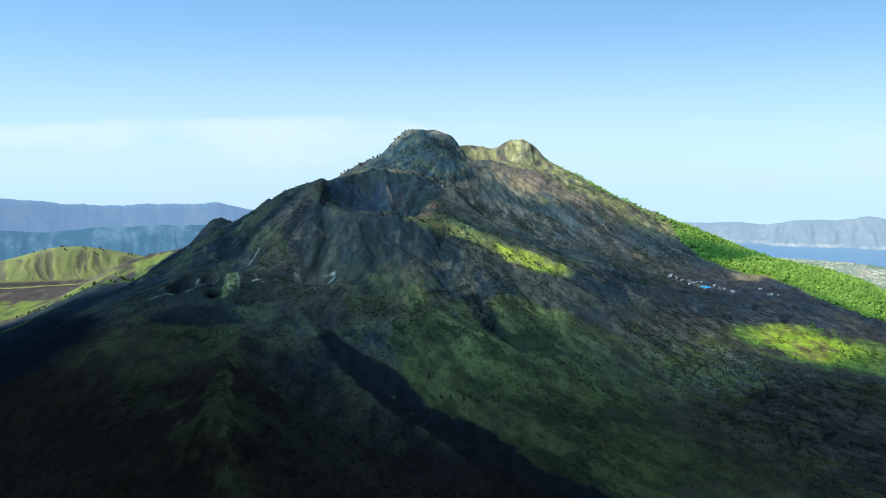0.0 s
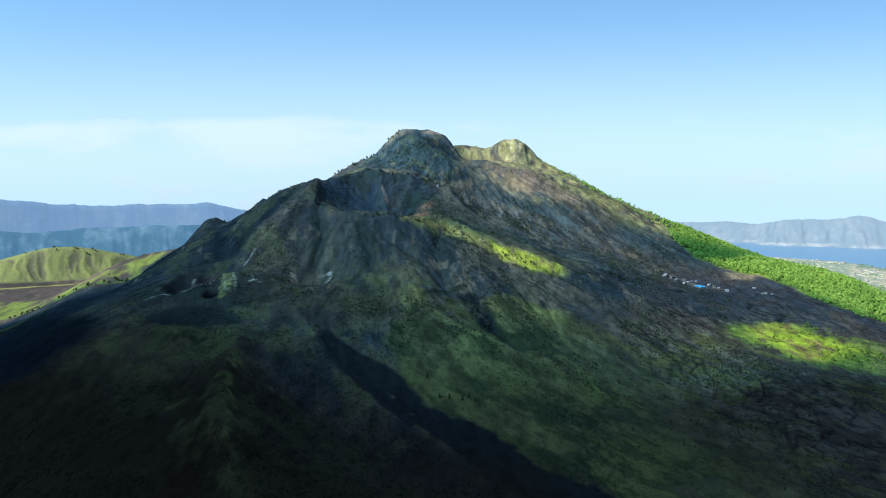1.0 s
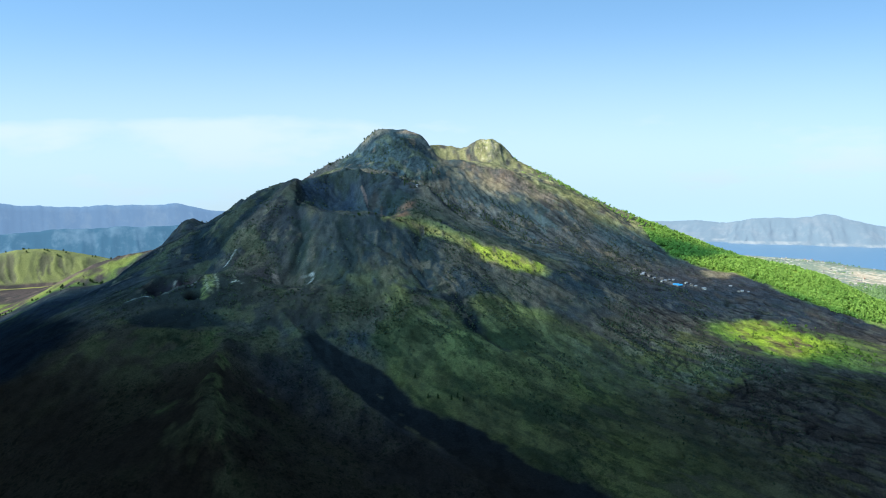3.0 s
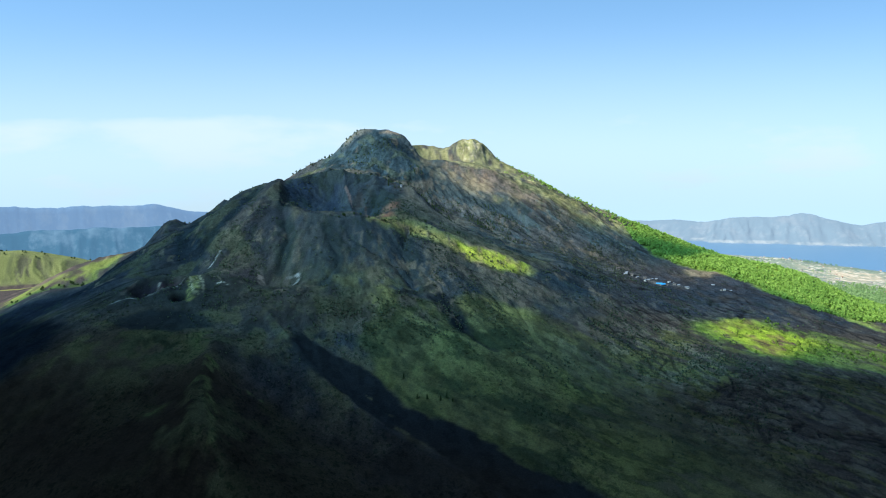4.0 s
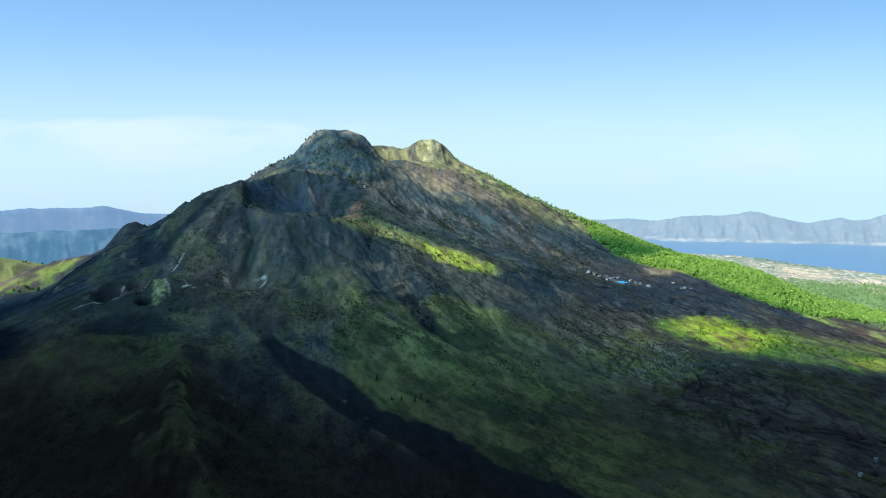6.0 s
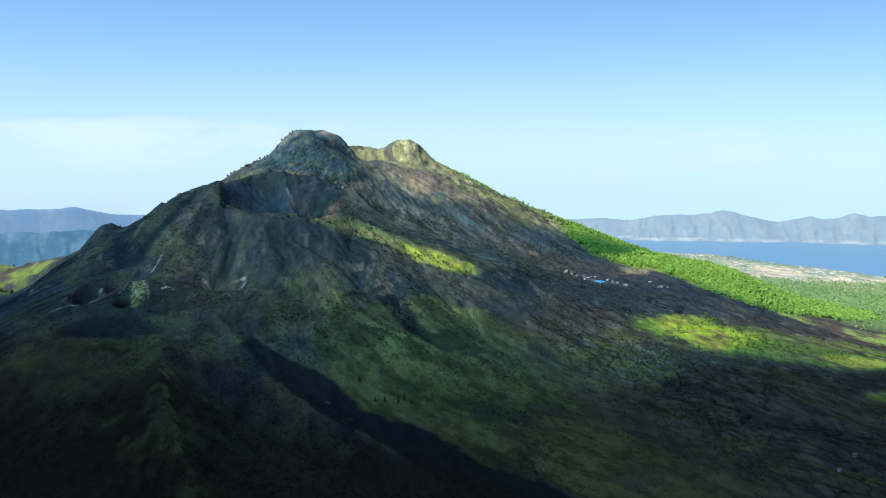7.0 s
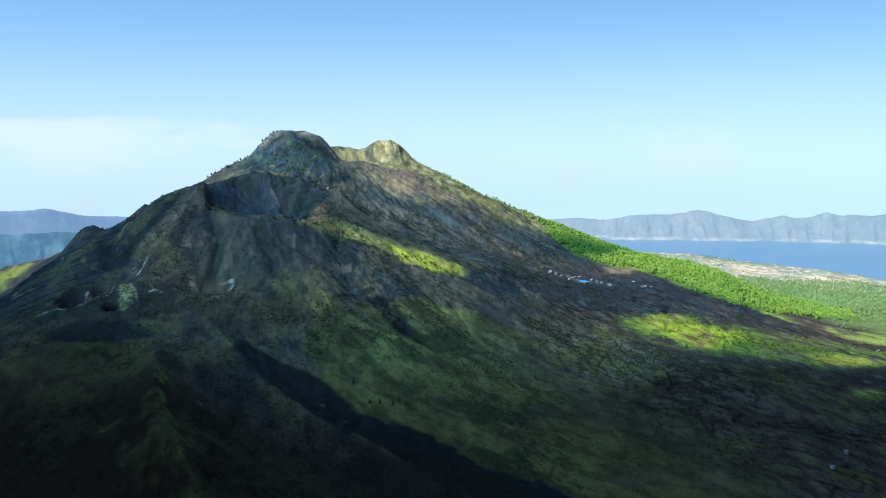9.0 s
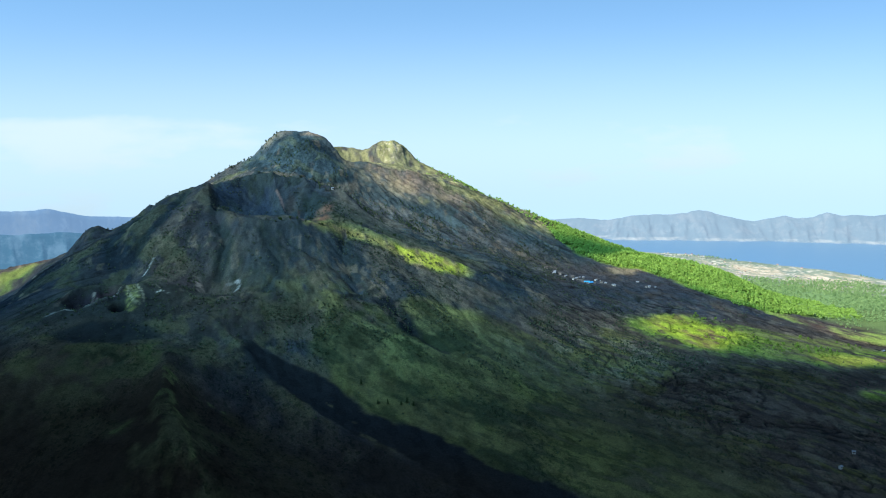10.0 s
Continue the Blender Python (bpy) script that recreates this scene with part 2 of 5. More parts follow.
def flow_noise(x, y, wide, long, octaves, seed):
    """Noise drawn out along the old lava flows, which run south-east, about 0."""
    wx, wy = x + 45 * fbm(x, y, 190, 3, seed + 5), y + 45 * fbm(x, y, 190, 3, seed + 6)
    u, v = 0.8 * wx + 0.6 * wy, 0.6 * wx - 0.8 * wy
    return fbm(u / wide, v / long, 1.0, octaves, seed, 0.6)


# arcs where an old lava tongue folded as it stiffened
FOLDS = [
    [(408, 1194), (425, 1219), (450, 1227), (471, 1206), (476, 1167), (473, 1123)],
    [(418, 1180), (436, 1198), (454, 1196), (458, 1165), (450, 1130)],
    [(390, 1128), (407, 1120), (401, 1087), (398, 1072)],
    [(424, 1110), (410, 1062), (407, 1033), (422, 1068)],
    [(358, 1339), (375, 1349), (376, 1322), (364, 1295), (368, 1268)],
    [(366, 1352), (388, 1345), (384, 1310), (390, 1270)],
    [(504, 1094), (526, 1125), (528, 1151), (547, 1178), (560, 1160)],
    [(330, 1385), (352, 1330), (350, 1290), (372, 1240), (396, 1220)],
]


def lava_lines(x, y):
    """Thin dark creases that follow the old lava flows, 1 along their beds."""
    a = np.clip(1 - np.abs(flow_noise(x, y, 34, 95, 3, 351)) / 0.075, 0, 1)
    b = np.clip(1 - np.abs(flow_noise(x, y, 15, 46, 2, 355)) / 0.085, 0, 1) * 0.75
    z = np.maximum(a * smooth(-0.25, 0.15, fbm(x, y, 120, 3, 357)), b * smooth(-0.15, 0.2, fbm(x, y, 90, 3, 358)))
    wx, wy = x + 5 * fbm(x, y, 30, 3, 359), y + 9 * fbm(x, y, 30, 3, 360)
    for line in FOLDS:
        z = np.maximum(z, 0.55 * smooth(3.4, 0.8, along(wx, wy, line)[0]))
    return z


def mountain_share(x, y):
    return smooth(-960, -640, x) * smooth(1180, 820, x) * smooth(2750, 2450, y) * smooth(420, 800, y)


def height(x, y, fine=True):
    share = mountain_share(x, y)
    z = relief(x, y) + features(x, y)
    if fine:
        steep = smooth(110, 230, z)
        wide = smooth(120, 240, np.hypot(x + 30, y - 2270)) * smooth(20, 60, np.hypot(x - 190, y - 2410))
        calm = (1 - 0.9 * bump(x, y, -330, 1340, 1, 160, 130, 0, 4)) * (0.45 + 0.55 * smooth(1420, 1600, y)) * (1 - 0.6 * bump(x, y, -120, 1690, 1, 110, 100, 0, 4))
        z = z + steep * wide * calm * fan(x, y) * (8 * slope_noise(x, y, 52, 300, 3, 21) + 4.5 * slope_noise(x, y, 16, 90, 3, 25))
        z = z + steep * calm * 8 * (ridged(x + 25 * fbm(x, y, 90, 2, 36), 0.7 * y, 95, 4, 35) - 0.5)
        face = bump(x, y, -40, 2170, 1, 140, 120)
        z = z + face * (7 * (ridged(x + 1.5 * z, 1.9 * z - 0.6 * x, 70, 5, 43) - 0.5) + 5 * fbm(x, y, 26, 4, 44))
        crag = bump(x, y, 195, 2380, 1, 60, 60)
        z = z + crag * 14 * (ridged(x, 0.6 * y, 30, 4, 45) - 0.5)
        z = z - 2.6 * steep * (0.3 + 0.7 * calm) * wide * gullies(x, y)
        low = 1 - smooth(120, 210, z)
        east = smooth(60, 260, x)
        z = z - 2.6 * lava_lines(x, y) * low * east + low * east * 2.2 * flow_noise(x, y, 22, 60, 4, 61)
        z = z + calm * 2.4 * fbm(x, y, 60, 5, 71) + (0.35 + 0.65 * calm) * (1.8 * (ridged(x, y, 24, 4, 73) - 0.5) + 1.1 * fbm(x, y, 9, 3, 72))
    base = floor_height(x, y) + (1.5 * fbm(x, y, 50, 4, 81) if fine else 0)
    z = z * share + base * (1 - share) + (1 - 0.6 * share) * hill(x, y)
    lake = smooth(-60, 40, in_lake(x, y)) * smooth(900, 1200, x)
    return z * (1 - lake) - 14 * lake - 260 * smooth(3250, 4000, np.hypot(x, y))


def grid_mesh(name, xs, ys, z, smooth_shade=True):
    """One sheet over a grid of plan places."""
    nx, ny = len(xs), len(ys)
    gx, gy = np.meshgrid(xs, ys)
    me = bpy.data.meshes.new(name)
    me.vertices.add(nx * ny)
    me.vertices.foreach_set("co", np.stack([gx, gy, z], -1).astype(np.float32).ravel())
    i = (np.arange(ny - 1)[:, None] * nx + np.arange(nx - 1)[None, :]).ravel()
    quads = np.stack([i, i + 1, i + nx + 1, i + nx], -1).astype(np.int32)
    me.loops.add(quads.size)
    me.loops.foreach_set("vertex_index", quads.ravel())
    me.polygons.add(len(quads))
    me.polygons.foreach_set("loop_start", np.arange(0, quads.size, 4, dtype=np.int32))
    me.polygons.foreach_set("use_smooth", np.ones(len(quads), bool))
    me.update(calc_edges=True)
    return me


def paint(me, name, rgb):
    """Stores a base colour for each vertex, and in the fourth place its share of scrub."""
    attr = me.color_attributes.new(name, "FLOAT_COLOR", "POINT")
    attr.data.foreach_set("color", rgb.astype(np.float32).ravel())


# ---- materials ----
def material(name):
    m = bpy.data.materials.new(name)
    m.use_nodes = True
    return m, m.node_tree.nodes, m.node_tree.links, m.node_tree.nodes["Principled BSDF"]


def plain(name, rgb, rough=0.8, grain=0.25, size=3.0, metal=0.0, bump_depth=0.0):
    """A surface whose colour varies at two scales."""
    m, n, l, b = material(name)
    b.inputs["Roughness"].default_value, b.inputs["Metallic"].default_value = rough, metal
    geo = n.new("ShaderNodeNewGeometry")
    small, large = n.new("ShaderNodeTexNoise"), n.new("ShaderNodeTexNoise")
    small.inputs["Scale"].default_value, large.inputs["Scale"].default_value = 1 / size, 0.12 / size
    for t in (small, large):
        t.inputs["Detail"].default_value = 5
        l.new(geo.outputs["Position"], t.inputs["Vector"])
    add = n.new("ShaderNodeMath")
    l.new(small.outputs[0], add.inputs[0]), l.new(large.outputs[0], add.inputs[1])
    span = n.new("ShaderNodeMapRange")
    span.inputs["From Min"].default_value, span.inputs["From Max"].default_value = 0.7, 1.3
    span.inputs["To Min"].default_value, span.inputs["To Max"].default_value = 1 - grain, 1 + grain
    l.new(add.outputs[0], span.inputs[0])
    mix = n.new("ShaderNodeMix")
    mix.data_type, mix.blend_type = "RGBA", "MULTIPLY"
    mix.inputs[0].default_value = 1
    mix.inputs[6].default_value = (*rgb, 1)
    l.new(span.outputs[0], mix.inputs[7])
    l.new(mix.outputs[2], b.inputs["Base Color"])
    if bump_depth:
        bm = n.new("ShaderNodeBump")
        bm.inputs["Distance"].default_value = bump_depth
        l.new(small.outputs[0], bm.inputs["Height"])
        l.new(bm.outputs[0], b.inputs["Normal"])
    return m


def land_material(name, attribute, depth=1.2, size=2.6):
    """Ground whose colour is laid out over the land, with grain, tufts and stones."""
    m, n, l, b = material(name)
    b.inputs["Roughness"].default_value = 0.95
    b.inputs["Specular IOR Level"].default_value = 0.0
    col = n.new("ShaderNodeAttribute")
    col.attribute_name = attribute
    geo = n.new("ShaderNodeNewGeometry")
    tuft, stone = n.new("ShaderNodeTexNoise"), n.new("ShaderNodeTexNoise")
    tuft.inputs["Scale"].default_value, stone.inputs["Scale"].default_value = 1 / size, 4.5 / size
    tuft.inputs["Detail"].default_value, stone.inputs["Detail"].default_value = 6, 4
    tuft.inputs["Roughness"].default_value = 0.7
    for t in (tuft, stone):
        l.new(geo.outputs["Position"], t.inputs["Vector"])
    add = n.new("ShaderNodeMath")
    l.new(tuft.outputs[0], add.inputs[0]), l.new(stone.outputs[0], add.inputs[1])
    span = n.new("ShaderNodeMapRange")
    span.inputs["From Min"].default_value, span.inputs["From Max"].default_value = 0.72, 1.28
    span.inputs["To Min"].default_value, span.inputs["To Max"].default_value = 0.58, 1.42
    l.new(add.outputs[0], span.inputs[0])
    mix = n.new("ShaderNodeMix")
    mix.data_type, mix.blend_type = "RGBA", "MULTIPLY"
    mix.inputs[0].default_value = 1
    l.new(col.outputs["Color"], mix.inputs[6]), l.new(span.outputs[0], mix.inputs[7])
    # dark tufts of scrub, drawn out down the slope
    stretch = n.new("ShaderNodeVectorMath")
    stretch.operation = "MULTIPLY"
    stretch.inputs[1].default_value = (1, 0.5, 0.8)
    l.new(geo.outputs["Position"], stretch.inputs[0])
    under = mix.outputs[2]
    for wide, lo, hi, most, tone in ((4.5, 0.56, 0.62, 0.75, (0.42, 0.55, 0.52)), (2.0, 0.56, 0.64, 0.6, (0.5, 0.6, 0.55)), (3.2, 0.44, 0.36, 0.5, (1.5, 1.42, 1.3))):
        spot, cut, amount, shade = n.new("ShaderNodeTexNoise"), n.new("ShaderNodeMapRange"), n.new("ShaderNodeMath"), n.new("ShaderNodeMix")
        spot.inputs["Scale"].default_value, spot.inputs["Detail"].default_value = 1 / wide, 2
        l.new(stretch.outputs[0], spot.inputs["Vector"])
        cut.interpolation_type = "SMOOTHSTEP"
        cut.inputs["From Min"].default_value, cut.inputs["From Max"].default_value, cut.inputs["To Max"].default_value = lo, hi, most
        l.new(spot.outputs[0], cut.inputs[0])
        amount.operation = "MULTIPLY"
        l.new(cut.outputs[0], amount.inputs[0]), l.new(col.outputs["Alpha"], amount.inputs[1])
        shade.data_type, shade.blend_type = "RGBA", "MULTIPLY"
        l.new(amount.outputs[0], shade.inputs[0]), l.new(under, shade.inputs[6])
        shade.inputs[7].default_value = (*tone, 1)
        under = shade.outputs[2]
    l.new(under, b.inputs["Base Color"])
    bm = n.new("ShaderNodeBump")
    bm.inputs["Distance"].default_value = depth
    l.new(add.outputs[0], bm.inputs["Height"])
    l.new(bm.outputs[0], b.inputs["Normal"])
    return m


LAND = land_material("volcanic ground", "ground_colour")


# ---- the ground, one sheet from the mountain to the far shore ----
def spaced(lo, a, b, hi, step, grow=1.09):
    """Even steps between a and b, widening outward to lo and hi."""
    mid = np.arange(a, b + step * 0.5, step)
    left, right, s = [], [], step
    v = a
    while v > lo:
        s *= grow
        v -= s
        left.append(v)
    v, s = mid[-1], step
    while v < hi:
        s *= grow
        v += s
        right.append(v)
    return np.concatenate([left[::-1], mid, right])


def in_pieces(f, *columns):
    """Works through long columns of numbers a stretch at a time."""
    return np.concatenate([f(*(a[i:i + 40000] for a in columns)) for i in range(0, len(columns[0]), 40000)])


def blend(base, other, share):
    return base * (1 - share[:, None]) + np.array(other) * share[:, None]


def inside(x, y, poly, soft=12.0, wobble=0.0, seed=0):
    """1 within a plan outline, 0 outside, with a soft and ragged edge."""
    d, odd = np.full(x.shape, 1e9), np.zeros(x.shape, bool)
    for (ax, ay), (bx, by) in zip(poly, poly[1:] + poly[:1]):
        s = np.clip(((x - ax) * (bx - ax) + (y - ay) * (by - ay)) / ((bx - ax) ** 2 + (by - ay) ** 2), 0, 1)
        d = np.minimum(d, np.hypot(x - ax - s * (bx - ax), y - ay - s * (by - ay)))
        if ay != by:
            odd ^= ((ay > y) != (by > y)) & (x < (bx - ax) * (y - ay) / (by - ay) + ax)
    d = np.where(odd, d, -d)
    if wobble:
        d = d + wobble * fbm(x, y, wobble * 3.0, 4, seed)
    return smooth(-soft, soft, d)


def streak(x, y, pts, w, wobble=0.0, seed=0):
    d = along(x, y, pts)[0] + (wobble * fbm(x, y, 30, 4, seed) if wobble else 0)
    return smooth(w * 1.3, w * 0.5, d)


# the dark tones carry the blue of shade and distance in their colour
ASH, LAVA, CINDER = (0.019, 0.022, 0.024), (0.042, 0.047, 0.052), (0.100, 0.082, 0.068)
NEAR_DARK, NAVY, TEAL = (0.024, 0.018, 0.013), (0.022, 0.031, 0.039), (0.026, 0.042, 0.054)
OLIVE, GRASS, LIT_GRASS = (0.092, 0.088, 0.037), (0.142, 0.142, 0.048), (0.16, 0.25, 0.028)
STRAW, DUSTY, PALE, RED = (0.22, 0.18, 0.12), (0.155, 0.124, 0.088), (0.40, 0.38, 0.32), (0.20, 0.085, 0.055)
MEADOW = (0.19, 0.20, 0.095)

APRON = [(-42, 1390), (-68, 1324), (-75, 1262), (-68, 1201), (-47, 1150), (-17, 1101), (30, 1062), (85, 1012), (140, 940), (250, 870), (400, 850), (440, 940), (440, 1040), (400, 1180), (330, 1320), (250, 1400), (190, 1420), (120, 1430), (70, 1412), (20, 1388)]
BLACK_STRIP = [(-152, 1238), (-101, 1200), (-71, 1188), (-51, 1157), (-14, 1096), (10, 1074), (69, 1038), (84, 1015), (102, 981), (164, 930), (220, 850), (320, 780), (200, 700), (90, 860), (30, 960), (-14, 1018), (-69, 1074), (-107, 1116), (-141, 1154), (-168, 1200)]
FOREST = [(530, 2110), (560, 1990), (600, 1945), (640, 1900), (672, 1886), (690, 1835), (714, 1750), (742, 1685), (780, 1634), (815, 1604), (860, 1632), (902, 1650), (960, 1690), (1090, 1715), (1130, 1800), (1050, 2000), (930, 2140), (740, 2290), (620, 2320)]
GREEN_PATCH = [(440, 1460), (513, 1530), (591, 1575), (655, 1530), (720, 1470), (830, 1430), (880, 1350), (800, 1270), (700, 1240), (600, 1285), (550, 1290), (510, 1330), (490, 1400)]


def ground_colours(x, y, z):
    """Base colours of ash, lava, grass, scrub and rock over the plan, some light and shade painted in."""
    n1, n2, n3 = fbm(x, y, 190, 5, 101), fbm(x, 0.65 * y, 55, 5, 102), fbm(x, 0.5 * y, 16, 4, 103)
    n4 = fbm(x, 0.45 * y, 7, 3, 104)
    spread_out = fan(x, y)
    streaks, fine = slope_noise(x, y, 13, 85, 3, 221) * spread_out, slope_noise(x, y, 6, 40, 2, 231) * spread_out
    flow, thread = flow_noise(x, y, 16, 75, 4, 141), flow_noise(x, y, 6, 40, 3, 145)
    creases = lava_lines(x, y)
    c = np.tile(np.array(LAVA), (len(x), 1))
    c = blend(c, CINDER, smooth(-0.2, 0.4, n1 + 0.5 * n2 + 0.3 * n3 + 0.3 * streaks) * 0.8)
    c = blend(c, OLIVE, smooth(-0.1, 0.5, n1 + 0.6 * n2 + 0.4 * n3) * 0.65)
    # slopes below the shoulder: brown ash and dry grass between dark scrub
    waist = smooth(1290, 1400, y + 0.1 * x) * smooth(1640, 1560, y) * smooth(-230, -120, x)
    c = blend(c, (0.054, 0.056, 0.054), waist * 0.7)
    c = blend(c, (0.150, 0.118, 0.086), waist * smooth(0.04, 0.22, n2 + 0.4 * n3 + 0.35 * n4) * 0.75)
    c = blend(c, TEAL, waist * smooth(0.06, 0.2, fbm(x, 0.5 * y, 100, 5, 151) + 0.4 * streaks + 0.2 * n4) * 0.75)
    c = blend(c, (0.098, 0.078, 0.058), inside(x, y, [(20, 1575), (90, 1545), (200, 1535), (360, 1510), (400, 1420), (330, 1390), (200, 1430), (120, 1470), (40, 1505)], 25, 25, 56) * smooth(-0.5, 0.2, n2 + 0.4 * n4) * 0.75)
    c = blend(c, (0.118, 0.120, 0.048), waist * smooth(1500, 1400, y) * smooth(0.0, 0.35, fbm(x, 0.6 * y, 50, 4, 153)) * 0.7)
    c = blend(c, (0.10, 0.105, 0.045), inside(x, y, [(-60, 1470), (20, 1450), (30, 1415), (-30, 1392), (-90, 1400), (-120, 1330), (-70, 1330), (-40, 1390), (-100, 1430)], 16, 18, 58) * smooth(-0.4, 0.2, n3 + 0.5 * n2) * 0.75)
    c = blend(c, (0.032, 0.042, 0.042), bump(x, y, -150, 1425, 1, 105, 110, 0, 3) * smooth(-0.3, 0.3, n3 + 0.5 * n2) * 0.75)
    c = blend(c, (0.026, 0.038, 0.042), inside(x, y, [(60, 1660), (150, 1650), (300, 1600), (420, 1640), (400, 1720), (250, 1760), (100, 1740)], 25, 30, 59) * smooth(-0.2, 0.3, n2 + 0.4 * n3) * 0.7)
    # upper slopes: dry grass and grey-green scrub
    upper = smooth(1640, 1760, y - 0.1 * x)
    c = blend(c, (0.082, 0.086, 0.084), upper * 0.65)
    c = blend(c, (0.135, 0.114, 0.088), upper * smooth(-0.2, 0.4, n1 + 0.5 * n2 + 0.4 * streaks + 0.2 * n4) * 0.6)
    c = blend(c, (0.038, 0.060, 0.066), upper * smooth(0.05, 0.22, fbm(x, 0.7 * y, 110, 5, 161) + 0.5 * streaks + 0.2 * n4) * 0.75)
    c = blend(c, (0.12, 0.13, 0.055), upper * smooth(2000, 2080, y) * smooth(0.05, 0.4, fbm(x, 0.7 * y, 60, 4, 163)) * 0.6)
    # slope above the hamlet, darkened blue: its shade is put into the colour
    c = blend(c, (0.040, 0.051, 0.056), inside(x, y, [(130, 1720), (300, 1660), (430, 1640), (590, 1790), (560, 1960), (400, 2030), (250, 1960), (140, 1860)], 40, 40, 83) * smooth(-0.6, 0.3, n2 - 0.6 * streaks) * 0.65)
    # summit block: rock and scrub, blue shade and haze put into the colour
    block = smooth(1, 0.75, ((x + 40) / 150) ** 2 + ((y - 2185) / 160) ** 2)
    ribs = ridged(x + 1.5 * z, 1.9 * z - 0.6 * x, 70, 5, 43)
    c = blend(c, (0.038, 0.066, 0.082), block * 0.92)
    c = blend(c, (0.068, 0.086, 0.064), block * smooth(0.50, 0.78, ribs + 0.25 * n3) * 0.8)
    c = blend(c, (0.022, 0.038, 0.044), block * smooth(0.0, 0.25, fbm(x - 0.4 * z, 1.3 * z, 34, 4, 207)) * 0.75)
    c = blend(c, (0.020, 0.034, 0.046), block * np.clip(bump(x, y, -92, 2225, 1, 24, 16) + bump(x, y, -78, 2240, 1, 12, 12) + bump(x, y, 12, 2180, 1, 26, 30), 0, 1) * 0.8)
    c = blend(c, (0.19, 0.155, 0.115), np.clip(bump(x, y, -28, 2262, 1, 60, 26, 0, 4) + bump(x, y, -112, 2262, 1, 26, 24), 0, 1) * smooth(-0.5, 0.3, n3 + 0.4 * n2) * 0.7)
    c = blend(c, (0.155, 0.138, 0.092), inside(x, y, [(62, 2225), (80, 2185), (160, 2180), (233, 2135), (300, 2095), (265, 2050), (190, 2055), (110, 2090), (60, 2140), (40, 2200)], 22, 20, 34) * smooth(-0.5, 0.3, n3 + 0.5 * n2) * 0.75)
    # grass painted paler where the gap in the cloud lets sun in
    c = blend(c, MEADOW, inside(x, y, [(60, 2290), (128, 2215), (200, 2190), (300, 2120), (420, 2080), (560, 2060), (720, 2080), (780, 2250), (520, 2420), (250, 2600), (0, 2500)], 20, 14, 5) * smooth(-0.7, 0.3, n3 + 0.4 * n2) * 0.8)
    c = blend(c, (0.085, 0.075, 0.070), inside(x, y, [(170, 2205), (250, 2170), (330, 2120), (300, 2090), (220, 2130), (165, 2175)], 12, 14, 60) * smooth(-0.3, 0.3, n3 + n2) * 0.7)
    c = blend(c, (0.065, 0.082, 0.050), inside(x, y, [(150, 2180), (300, 2110), (560, 2050), (720, 2080), (780, 2250), (300, 2330)], 20, 14, 35) * smooth(0.05, 0.35, fbm(x, 0.6 * y, 34, 4, 165)) * 0.8)
    c = blend(c, (0.30, 0.29, 0.22), inside(x, y, [(155, 2350), (175, 2395), (240, 2400), (262, 2370), (235, 2340), (190, 2330)], 10, 12, 61) * smooth(0.12, 0.3, ridged(x, y, 14, 3, 49) - 0.45 + 0.3 * n4) * 0.8)
    # cleft beside the second top, its shade painted as a dark streak
    c = blend(c, (0.055, 0.060, 0.062), streak(x, y, [(170, 2425), (158, 2390), (150, 2345), (170, 2320)], 6, 8, 62) * 0.8)
    c = c * (1 + (0.5 - 0.35 * waist) * np.clip(streaks, -0.6, 0.6) + 0.18 * np.clip(fine, -0.6, 0.6))[:, None]
    # western flank and southern spurs; lit facets and shaded gullies painted in
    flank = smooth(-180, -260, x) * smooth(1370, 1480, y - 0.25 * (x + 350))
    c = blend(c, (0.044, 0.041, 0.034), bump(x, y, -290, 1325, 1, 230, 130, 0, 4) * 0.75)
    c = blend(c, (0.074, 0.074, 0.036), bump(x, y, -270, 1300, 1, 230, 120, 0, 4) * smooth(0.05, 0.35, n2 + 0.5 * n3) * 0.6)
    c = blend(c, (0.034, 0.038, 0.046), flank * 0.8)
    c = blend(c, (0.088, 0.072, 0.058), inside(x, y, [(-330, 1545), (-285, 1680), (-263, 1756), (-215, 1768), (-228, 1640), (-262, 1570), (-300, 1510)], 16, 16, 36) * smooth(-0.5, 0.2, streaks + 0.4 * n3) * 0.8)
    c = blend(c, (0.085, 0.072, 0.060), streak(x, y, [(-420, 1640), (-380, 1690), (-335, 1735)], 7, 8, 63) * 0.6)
    # shadow in the hollow beside the knob, painted navy
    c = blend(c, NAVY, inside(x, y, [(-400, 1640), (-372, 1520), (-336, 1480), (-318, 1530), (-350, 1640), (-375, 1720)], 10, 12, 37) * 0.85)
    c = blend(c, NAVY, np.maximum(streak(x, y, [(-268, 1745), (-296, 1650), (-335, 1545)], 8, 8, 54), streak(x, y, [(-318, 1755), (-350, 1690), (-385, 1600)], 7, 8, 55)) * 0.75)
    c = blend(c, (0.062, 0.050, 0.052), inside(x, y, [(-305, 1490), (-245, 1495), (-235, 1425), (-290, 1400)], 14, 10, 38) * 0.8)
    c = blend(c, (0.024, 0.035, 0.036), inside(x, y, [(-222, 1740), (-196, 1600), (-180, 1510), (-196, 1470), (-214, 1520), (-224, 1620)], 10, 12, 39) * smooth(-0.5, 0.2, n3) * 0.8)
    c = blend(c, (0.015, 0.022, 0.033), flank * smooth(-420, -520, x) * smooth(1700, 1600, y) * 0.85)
    c = blend(c, OLIVE, flank * smooth(-560, -420, x) * smooth(0.12, 0.4, n2 + 0.5 * n3) * 0.4)
